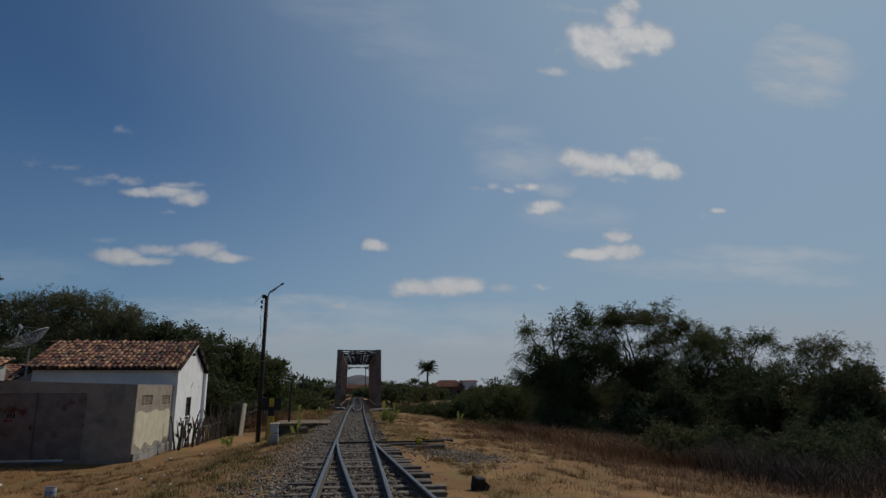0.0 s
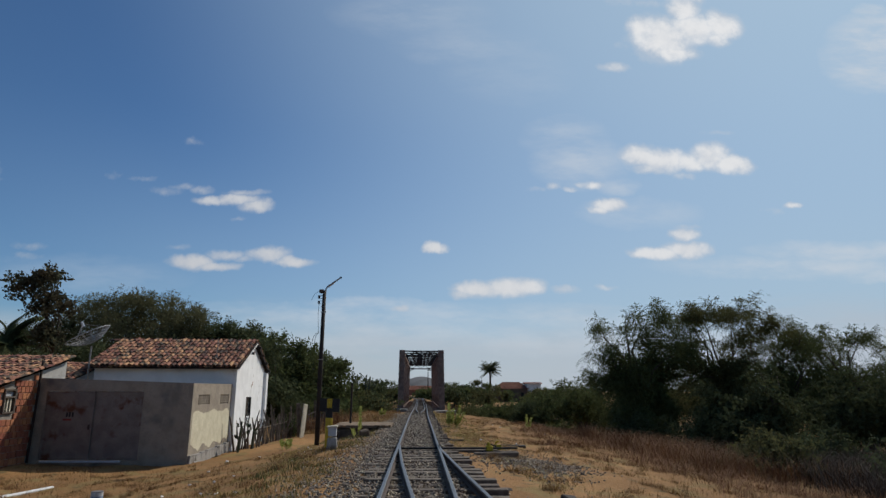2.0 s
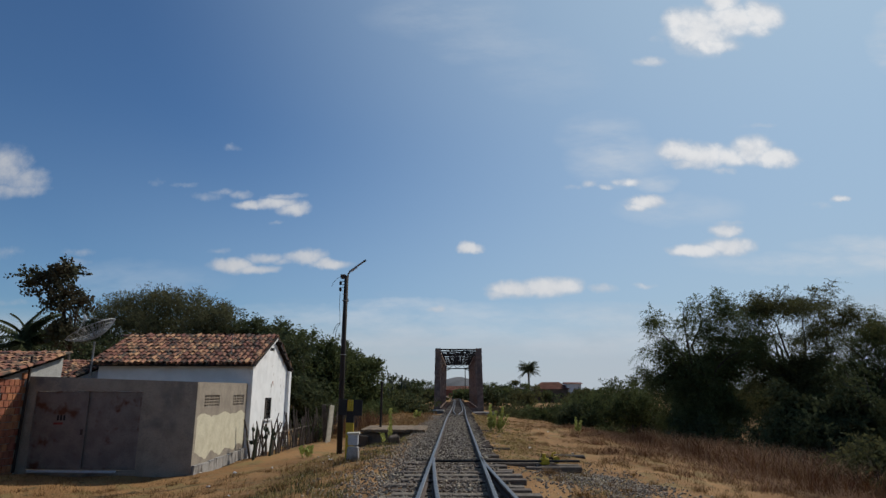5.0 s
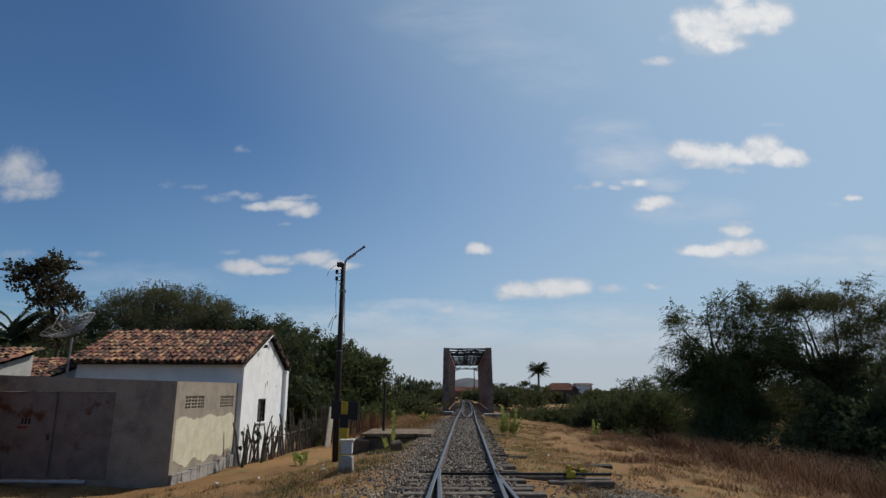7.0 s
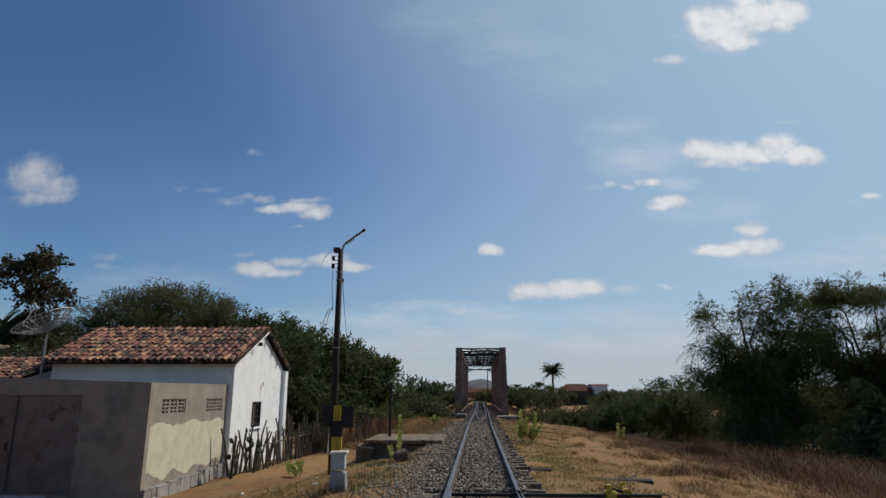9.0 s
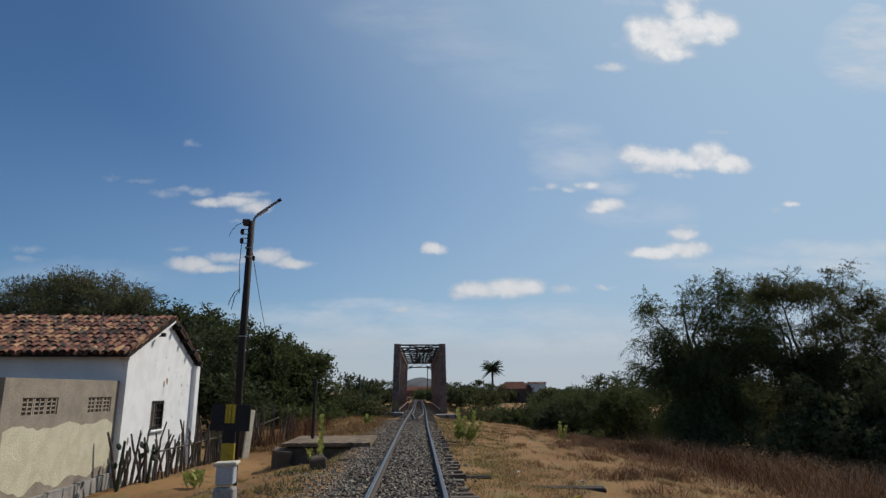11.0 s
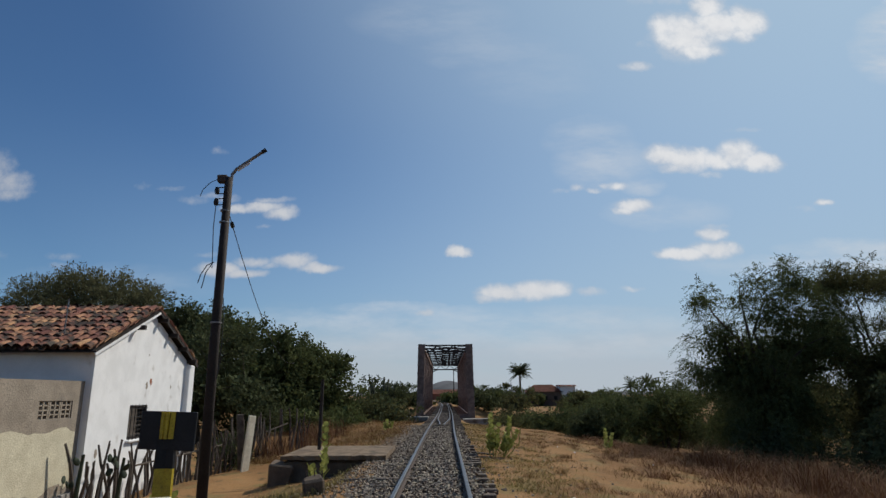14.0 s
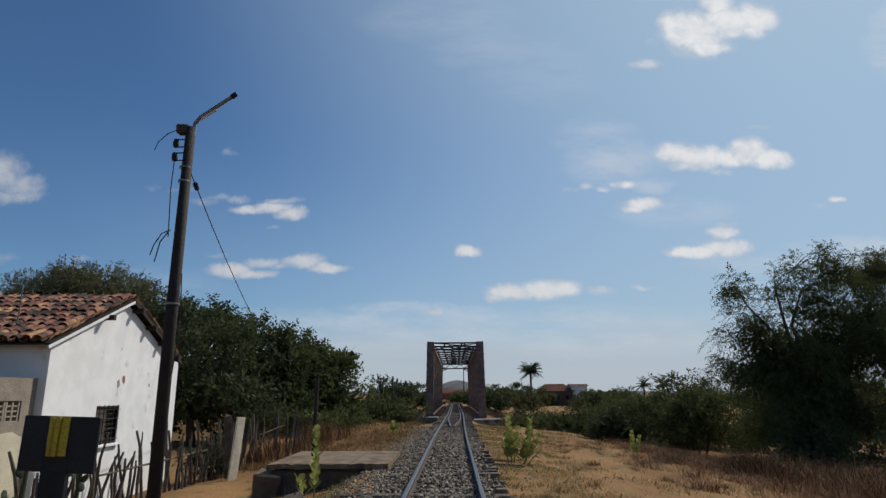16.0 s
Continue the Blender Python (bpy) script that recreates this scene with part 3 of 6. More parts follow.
branch_y = [-6 + i for i in range(26)]
for side in (-0.53, 0.53):
    inner = 0.034 if side < 0 else 0.0
    rail("branch_rail", [(side + branch(y) + inner * min(1.0, max(0.0, (y - 15) / 3)), y) for y in branch_y if y <= 19.0], turnout)
long_sleepers = [sleeper_mesh(2.15, 20 + s) for s in range(3)]
random.seed(6)
y = -6.0
while y < 19.6:
    s = link("timber", long_sleepers[random.randrange(3)], turnout)
    stretch = 1.0 + 0.35 * min(1.0, branch(y))
    s.matrix_basis = pose(0.03 + 0.5 * min(1.2, branch(y)) + random.uniform(-0.1, 0.1), y, -0.218 + random.uniform(-0.02, 0.022), 0, random.uniform(-0.7, 0.7), random.uniform(-2, 2)) @ Matrix.Diagonal((stretch, 1, 1, 1))
    y += 0.52 + random.uniform(-0.06, 0.06)
part("throw_rod", box((3.3, 0.05, 0.05), (1.05, 19.2, -0.1), (0, 0, 1), 0.008), M_BLACK, turnout)
part("throw_timber", box((3.2, 0.2, 0.14), (0.6, 19.45, -0.215), (0, 0, 1), 0.02, 0.01), M_SLEEPER, turnout)
for k in range(6):
    part("slide_chair", box((0.22, 0.14, 0.035), (-0.5 if k % 2 else 0.5, 18.2 - 1.04 * (k // 2), -0.112), bevel=0.006), M_RAILSIDE, turnout)


def stones(name, label, places, sizes, seed, parent=None):
    """Many small angular stones joined in one mesh."""
    rng = np.random.default_rng(seed)
    n = len(places)
    base = np.array([(1, 0, 0), (-1, 0, 0), (0, 1, 0), (0, -1, 0), (0, 0, 1), (0, 0, -1)], float)
    tri = np.array([(0, 2, 4), (2, 1, 4), (1, 3, 4), (3, 0, 4), (2, 0, 5), (1, 2, 5), (3, 1, 5), (0, 3, 5)])
    shape = base[None] * rng.uniform(0.55, 1.1, (n, 6, 1)) + rng.uniform(-0.25, 0.25, (n, 6, 3))
    q = rng.normal(size=(n, 4))
    q /= np.linalg.norm(q, axis=1)[:, None]
    w, x, y, z = q.T
    R = np.stack([np.stack([1 - 2 * (y * y + z * z), 2 * (x * y - z * w), 2 * (x * z + y * w)], -1),
                  np.stack([2 * (x * y + z * w), 1 - 2 * (x * x + z * z), 2 * (y * z - x * w)], -1),
                  np.stack([2 * (x * z - y * w), 2 * (y * z + x * w), 1 - 2 * (x * x + y * y)], -1)], -2)
    verts = np.einsum("nij,nkj->nki", R, shape) * np.asarray(sizes)[:, None, None]
    verts[..., 2] *= 0.8
    verts += places[:, None]
    faces = tri[None] + 6 * np.arange(n)[:, None, None]
    return link(name, fast_mesh(name, verts.reshape(-1, 3), faces.reshape(-1, 3), M_STONE), parent, label)


def make_ballast():
    rng = np.random.default_rng(3)
    # bed: a low crowned heap under the stones
    ys = np.arange(-8, 66.6, 0.5)
    prof = [(-1.9, -0.42), (-1.45, -0.25), (-1.15, -0.19), (-0.8, -0.165), (0.6, -0.165), (0.72, -0.185), (0.84, -0.26), (0.95, -0.42)]
    verts = [(centre_x(y) + px * (1 + 0.06 * math.sin(y * 1.3 + px)) * (1 - 0.36 * float(smooth_step(y, 34, 48))), y, pz - (0.035 if y < 19.8 and abs(px) < 1 else 0) - 0.035 * float(smooth_step(y, 40, 46))) for y in ys for px, pz in prof]
    k = len(prof)
    faces = [(i * k + j, i * k + j + 1, (i + 1) * k + j + 1, (i + 1) * k + j) for i in range(len(ys) - 1) for j in range(k - 1)]
    bed = new("ballast_bed", fast_mesh("ballast_bed", verts, faces, M_STONE_BED, smooth=True))
    tagged(bed, "grey gravel bed heaped beneath the railway track", "gravel bed", kind="structure")
    n = 52000
    y = 3 + 64.3 * rng.random(n) ** 1.25
    x = rng.uniform(-2.0, 1.35, n)
    near = y < 19.7
    centre = np.array([centre_x(v) for v in y])
    top = np.interp(np.abs(x), (0, 0.8, 1.2, 1.55, 2.0), (-0.145, -0.145, -0.175, -0.255, -0.37)) - 0.012 * near * (np.abs(x) < 1)
    # the stones lie lower in the cribs of the turnout and higher on the open track
    keep = np.where(near, rng.random(n) < 0.95, True) & ~((np.abs(np.abs(x) - 0.53) < 0.07))
    keep &= rng.random(n) < np.interp(x, (-2.0, -1.3, 0.62, 0.78, 1.0, 1.35), (0.25, 0.85, 1.0, 0.3, 0.05, 0.01))
    top = np.where(x > 0.85, ground_z(x, y) + 0.012, top)
    extra = np.where(near | (np.abs(x) > 1.1), 0.0, 0.03)
    narrow = np.interp(y, (36, 48, 67), (2.0, 1.05, 0.9))
    thin = np.interp(y, (36, 46, 67), (1.0, 0.35, 0.12))
    keep &= (np.abs(x) < narrow) & (rng.random(n) < thin)
    P = np.stack([x + centre, y, top + extra - 0.03 * (y > 44) + rng.uniform(-0.02, 0.02, n)], -1)[keep]
    size = (rng.uniform(0.022, 0.048, n) * np.interp(y, (5, 40, 66), (0.95, 1.2, 1.6)))[keep]
    tagged(stones("ballast", "loose angular grey ballast stones between the rails", P, size, 4), category="gravel", kind="stuff")
    # a spill of ballast beside the points lever, and scattered stones on both sides
    m = 2600
    x2, y2 = rng.normal(2.9, 0.6, m), rng.normal(17.8, 1.1, m)
    x2 = np.abs(x2 - 0.9) + 0.9
    x3, y3 = rng.uniform(-4.2, 3.6, 1200), rng.uniform(6, 60, 1200)
    x4, y4 = -1.15 - np.abs(rng.normal(0, 0.65, 7000)), 5 + 42 * rng.random(7000) ** 1.2
    X, Y = np.r_[x2, x3, x4], np.r_[y2, y3, y4]
    P = np.stack([X, Y, ground_z(X, Y) + 0.012], -1)
    tagged(stones("spilled_gravel", "spilled grey stones scattered over the bare earth", P, rng.uniform(0.015, 0.042, len(X)), 7), category="gravel", kind="stuff")


M_STONE_BED = material("gravel bed", (0.25, 0.22, 0.19), (0.16, 0.14, 0.12), 16.0, 0.97, bump=1.0, fine=45, depth=0.05)
make_ballast()


# ---- truss bridge ----
def make_bridge():
    Y0, Y1, CX = 68.0, 105.5, 0.24
    HALF, TOP, BOT = 2.06, 5.45, -0.75
    br = thing("railway_bridge", (CX, 0, 0), "rusty steel through-truss railway bridge with a laced overhead frame", "bridge")
    n = 10
    step = (Y1 - Y0) / n
    for s in (-1, 1):
        x = s * HALF
        for yy in (Y0, Y1):
            bm = bmesh.new()
            lo, hi = Vector((x + s * 0.14, yy, BOT)), Vector((x, yy, TOP + 0.2))
            beam(lo, hi, 0.6, 0.42, bm)
            for k in range(9):  # batten plates and rivet strips
                p = lo.lerp(hi, (k + 0.5) / 9)
                add_box(bm, (0.64, 0.03, 0.1), (p.x, p.y - 0.225, p.z))
            part("end_post", bm, M_RUST, br)
        part("top_chord", beam((x, Y0, TOP), (x, Y1, TOP), 0.4, 0.3), M_RUST, br)
        part("bottom_chord", beam((x, Y0, BOT + 0.3), (x, Y1, BOT + 0.3), 0.42, 0.5), M_RUST, br)
        part("mid_rail", beam((x, Y0, 0.9), (x, Y1, 0.9), 0.1, 0.14), M_RUST, br)
        for k in range(1, n):
            yy = Y0 + k * step
            part("vertical_post", beam((x, yy, BOT), (x, yy, TOP), 0.34, 0.3), M_RUST, br)
        for k in range(n):
            a, b = Y0 + k * step, Y0 + (k + 1) * step
            part("diagonal", beam((x + 0.06, a, BOT + 0.3), (x + 0.06, b, TOP), 0.1, 0.3), M_RUST, br)
            part("diagonal", beam((x - 0.06, b, BOT + 0.3), (x - 0.06, a, TOP), 0.1, 0.3), M_RUST, br)
            bm = bmesh.new()
            for j in range(4):
                beam((x, a + j * step / 4, BOT + 0.5), (x, a + (j + 1) * step / 4, 0.9), 0.06, 0.12, bm)
                beam((x, a + (j + 1) * step / 4, BOT + 0.5), (x, a + j * step / 4, 0.9), 0.06, 0.12, bm)
            part("parapet_lattice", bm, M_RUST, br)
        part("knee_brace", tube([(x - s * 0.1, Y1, TOP - 1.0), (x - s * 0.35, Y1, TOP - 0.75), (x - s * 0.9, Y1, TOP - 0.55)], 0.07, 6), M_BACKLIT_STEEL, br)
    for k in range(n + 1):
        yy = Y0 + k * step
        bm = beam((-HALF, yy, TOP + 0.1), (HALF, yy, TOP + 0.1), 0.13, 0.12)
        if k in (0, n):  # laced portals
            beam((-HALF, yy, TOP - 0.46), (HALF, yy, TOP - 0.46), 0.12, 0.1, bm)
            for j in range(6):
                xa, xb = -HALF + j * HALF / 3, -HALF + (j + 1) * HALF / 3
                za, zb = (TOP - 0.46, TOP + 0.1) if j % 2 else (TOP + 0.1, TOP - 0.46)
                beam((xa, yy, za), (xb, yy, zb), 0.1, 0.09, bm)
        else:
            for j in range(6):
                xa, xb = -HALF + j * HALF / 3, -HALF + (j + 1) * HALF / 3
                za, zb = (TOP - 0.16, TOP + 0.1) if j % 2 else (TOP + 0.1, TOP - 0.16)
                beam((xa, yy, za), (xb, yy, zb), 0.08, 0.075, bm)
        if k == n:
            beam((-HALF, yy, TOP - 0.5), (HALF, yy, TOP - 0.5), 0.12, 0.14, bm)
        part("cross_strut", bm, M_BACKLIT_STEEL, br)
        part("floor_beam", beam((-HALF, yy, BOT + 0.2), (HALF, yy, BOT + 0.2), 0.3, 0.5), M_RUST, br)
    for k in range(n):
        a, b = Y0 + k * step, Y0 + (k + 1) * step
        for s in (-1, 1):
            part("wind_brace", beam((-s * HALF, a, TOP + 0.06 + 0.03 * s), (s * HALF, b, TOP + 0.06 + 0.03 * s), 0.08, 0.06), M_BACKLIT_STEEL, br)
    for s in (-0.55, 0.55):
        part("stringer", beam((s, Y0 - 0.2, -0.5), (s, Y1 + 0.2, -0.5), 0.22, 0.36), M_RUST, br)
    for yy, d in ((Y0, -1), (Y1, 1)):
        ab = thing("bridge_abutment", (CX, yy, 0), "old stained concrete abutment beneath the end of the bridge", "abutment", "abutments")
        part("block", box((7.4, 2.6, 4.4), (0, d * 1.0, -3.1), (0, 0, 0), 0.05, 0.03), M_CONCRETE, ab)
        for s in (-1, 1):
            part("wing_cap", box((2.2, 1.9, 0.34), (s * 2.5, d * 1.3, (-0.56 if s < 0 else -0.76)), (0, 0, 2 * s), 0.03, 0.02), M_CONCRETE, ab)
            part("back_wall", box((1.9, 1.5, 0.7), (s * 2.45, d * 1.2, -1.1), (0, 0, 0), 0.03, 0.02), M_CONCRETE, ab)


make_bridge()


# ---- yard wall, gate and white house ----
def quad_wall(a, b, z0, za, zb, thick, openings=()):
    """An upright wall from plan point a to b (its face) with a sloping top; thickness lies to the left of a-b. Openings: (from, to, low, high) along it."""
    a, b = Vector((*a, 0)), Vector((*b, 0))
    length = (b - a).length
    d = (b - a) / length
    nrm = Vector((-d.y, d.x, 0)) * thick
    cuts = sorted({0.0, length, *[v for o in openings for v in o[:2]]})
    bm = bmesh.new()

    def top(s):
        return za + (zb - za) * s / length

    def slab(s0, s1, lo0, lo1, hi0, hi1):
        p = [a + d * s0, a + d * s1]
        v = [bm.verts.new((q.x + o.x, q.y + o.y, z)) for o in (Vector(), nrm) for q, z in ((p[0], lo0), (p[1], lo1), (p[1], hi1), (p[0], hi0))]
        for f in ((0, 1, 2, 3), (7, 6, 5, 4), (0, 4, 5, 1), (1, 5, 6, 2), (2, 6, 7, 3), (3, 7, 4, 0)):
            bm.faces.new([v[i] for i in f])

    for s0, s1 in zip(cuts, cuts[1:]):
        hole = [o for o in openings if o[0] <= s0 + 1e-6 and o[1] >= s1 - 1e-6]
        if hole:
            lo, hi = hole[0][2:]
            if lo > z0 + 0.01:
                slab(s0, s1, z0, z0, lo, lo)
            slab(s0, s1, hi, hi, top(s0), top(s1))
        else:
            slab(s0, s1, z0, z0, top(s0), top(s1))
    bmesh.ops.remove_doubles(bm, verts=bm.verts, dist=0.0005)
    bmesh.ops.recalc_face_normals(bm, faces=bm.faces)
    return bm


WC, WF, GL = (-7.58, 23.25), (-7.7, 28.0), (-12.8, 23.42)   # yard corner, far end, gate wall's other end


def make_yard():
    yard = thing("yard_wall", (0, 0, 0), "unpainted grey cement yard wall with worn top", "wall", kind="structure")
    part("front_wall", quad_wall(GL, WC, -1.3, 1.82, 1.65, 0.14, [(0.33, 3.58, -0.83, 1.38)]), M_ROUGHCAST, yard)
    vents = [(0.62, 1.9, 0.92, 1.27), (3.2, 4.35, 0.9, 1.26)]
    part("side_wall", quad_wall(WC, WF, -1.3, 1.65, 1.67, 0.14, vents), M_ROUGHCAST, yard, "grey render with a cream limewashed band")
    d = (Vector((*WF, 0)) - Vector((*WC, 0))).normalized()
    ang = math.degrees(math.atan2(d.y, d.x))
    out = Vector((d.y, -d.x, 0))
    # remains of cream limewash: a thin ragged coat in the middle of the side wall
    bm = bmesh.new()
    random.seed(11)
    cols = 26
    lo, hi = [], []
    for i in range(cols + 1):
        s = 0.06 + 4.5 * i / cols
        p = Vector((*WC, 0)) + d * s + out * 0.004
        ragged = 0.07 * math.sin(i * 0.9) + random.uniform(-0.05, 0.05)
        edge = 0.1 * max(0.0, 1 - i / 2.0) + 0.12 * max(0.0, (i - cols + 3) / 3)
        lo.append(bm.verts.new((p.x, p.y, -0.5 + ragged + edge)))
        hi.append(bm.verts.new((p.x, p.y, 0.68 + 0.05 * math.sin(i * 0.6) + random.uniform(-0.03, 0.03) - 0.6 * edge)))
    for i in range(cols):
        bm.faces.new((lo[i], lo[i + 1], hi[i + 1], hi[i]))
    part("limewash_band", bm, M_YELLOWWASH, yard, "cream limewash flaking off the wall")
    # plinth course
    bm = bmesh.new()
    for i in range(8):
        s = 0.32 + 0.6 * i
        p = Vector((*WC, 0)) + d * s + out * 0.03
        add_box(bm, (0.585, 0.1, 0.36 + random.uniform(-0.03, 0.03)), (p.x, p.y, -0.88 + 0.012 * i), (0, 0, ang), 0.012, 0.006)
    part("plinth", bm, M_CONCRETE, yard)
    # pierced cement blocks in the vents
    for s0, s1, z0, z1 in vents:
        for frac in range(3):
            bm = bmesh.new()
            w = (s1 - s0) / 3
            for s in (0.03, w * 0.5, w - 0.03):
                p = Vector((*WC, 0)) + d * (s0 + frac * w + s) - out * 0.07
                add_box(bm, (0.045, 0.1, z1 - z0), (p.x, p.y, (z0 + z1) / 2), (0, 0, ang))
            for j in range(5):
                p = Vector((*WC, 0)) + d * (s0 + frac * w + w / 2) - out * (0.07 + 0.002 * j)
                add_box(bm, (w, 0.095, 0.03), (p.x, p.y, z0 + (z1 - z0) * j / 4), (0, 0, ang))
            part("vent_block", bm, M_ROUGHCAST, yard)
    gate = thing("yard_gate", (0, 0, 0), "closed double gate of rusty grey sheet steel", "gate")
    g0 = Vector((*GL, 0))
    gd = (Vector((*WC, 0)) - g0).normalized()
    gn = Vector((-gd.y, gd.x, 0))
    gang = math.degrees(math.atan2(gd.y, gd.x))
    for s0, s1, tilt in ((0.335, 1.93, 0.3), (1.9, 3.575, 0.0)):
        p = g0 + gd * (s0 + s1) / 2 + gn * (0.05 if s0 < 1 else 0.09)
        leaf = part("gate_leaf", box((s1 - s0, 0.03, 2.2), (p.x, p.y, 0.275), (0, 0, gang + tilt), 0.004), M_RUSTGATE, gate)
        bm = bmesh.new()
        for z in (-0.76, 0.3, 1.3):
            add_box(bm, (s1 - s0 - 0.02, 0.02, 0.05), (p.x - gn.x * 0.02, p.y - gn.y * 0.02, z), (0, 0, gang + tilt))
        for s in (s0 + 0.03, s1 - 0.03):
            q = g0 + gd * s + gn * 0.028
            add_box(bm, (0.05, 0.022, 2.08), (q.x, q.y, 0.27), (0, 0, gang + tilt))
        part("gate_frame", bm, M_RUSTGATE, leaf)
    q = g0 + gd * 1.86
    part("latch", box((0.06, 0.05, 0.16), (q.x, q.y + 0.01, 0.22), (0, 0, gang), 0.008), M_RAILSIDE, gate)
    for i, s in enumerate((1.08, 1.17, 1.27)):   # painted number, as bars
        q = g0 + gd * s + gn * 0.03
        part("painted_bar", box((0.06, 0.004, 0.15), (q.x, q.y, 0.62), (0, 0, gang)), M_BLACK, gate)
    q = g0 + gd * 1.1 + gn * 0.03
    part("painted_bar", box((0.28, 0.004, 0.06), (q.x, q.y, 0.46), (0, 0, gang)), material("red paint", (0.25, 0.05, 0.04), None, 6.0, 0.7), gate)
    q = g0 + gd * 1.8 - gn * 0.14
    part("sill", box((2.6, 0.1, 0.05), (q.x, q.y, -0.85), (0, 0, gang), 0.01, 0.01), M_PALECONC, gate)


make_yard()


def tile_mesh(seed, length=0.46):
    """One clay barrel tile, wider at its lower end, with thickness. Lower end at the origin, running up along +y."""
    random.seed(seed)
    verts, faces = [], []
    seg = 5
    for layer, r_off in ((0, 0.0), (1, -0.014)):
        for yy, r in ((0.0, 0.098), (length, 0.078)):
            for k in range(seg + 1):
                a = math.pi * k / seg
                verts.append((math.cos(a) * (r + r_off), yy, math.sin(a) * (r + r_off) * 0.8))
    w = seg + 1
    for k in range(seg):
        faces += [(k, k + 1, w + k + 1, w + k), (2 * w + k + 1, 2 * w + k, 3 * w + k, 3 * w + k + 1), (k + 1, k, 2 * w + k, 2 * w + k + 1)]
    me = fast_mesh("roof_tile", verts, faces, M_TILE, smooth=False)
    return me


TILE = tile_mesh(1)


def tile_field(parent, origin, along, up, width, run, objects=True, seed=0, label=""):
    """Rows of barrel tiles on a slope: origin at the lower start, unit vectors along the eave and up the slope."""
    random.seed(seed)
    along, up = Vector(along).normalized(), Vector(up).normalized()
    nrm = along.cross(up).normalized()
    if nrm.z < 0:
        nrm = -nrm
    cols, rows = int(width / 0.205), int(run / 0.34)
    R = Matrix((along, up, nrm)).transposed().to_4x4()
    base = np.empty(len(TILE.vertices) * 3, np.float32)
    TILE.vertices.foreach_get("co", base)
    base = base.reshape(-1, 3)
    quads = np.array([p.vertices[:] for p in TILE.polygons])
    verts, faces = [], []
    for i in range(cols):
        for j in range(rows):
            for cover in (0, 1):
                p = Vector(origin) + along * ((i + 0.5 + 0.5 * cover) * width / cols) + up * (j * run / rows + random.uniform(-0.05, 0.04)) + nrm * (0.03 + 0.055 * cover + random.uniform(-0.008, 0.012))
                m = Matrix.Translation(p) @ R @ pose(0, 0, 0, -2.5 + random.uniform(-2.5, 2), 180 * (1 - cover) + random.uniform(-5, 5), random.uniform(-5, 5))
                if cover == 0:
                    m = m @ Matrix.Translation((0, 0, -0.06))
                if objects and cover:
                    t = link("roof_tile", TILE, parent)
                    t.matrix_basis = m
                else:
                    M = np.array(m)
                    faces.append(quads + len(verts) * len(base))
                    verts.append(base @ M[:3, :3].T + M[:3, 3])
    if verts:
        return link("tile_field", fast_mesh("tile_field", np.concatenate(verts), np.concatenate(faces), M_TILES), parent, label)


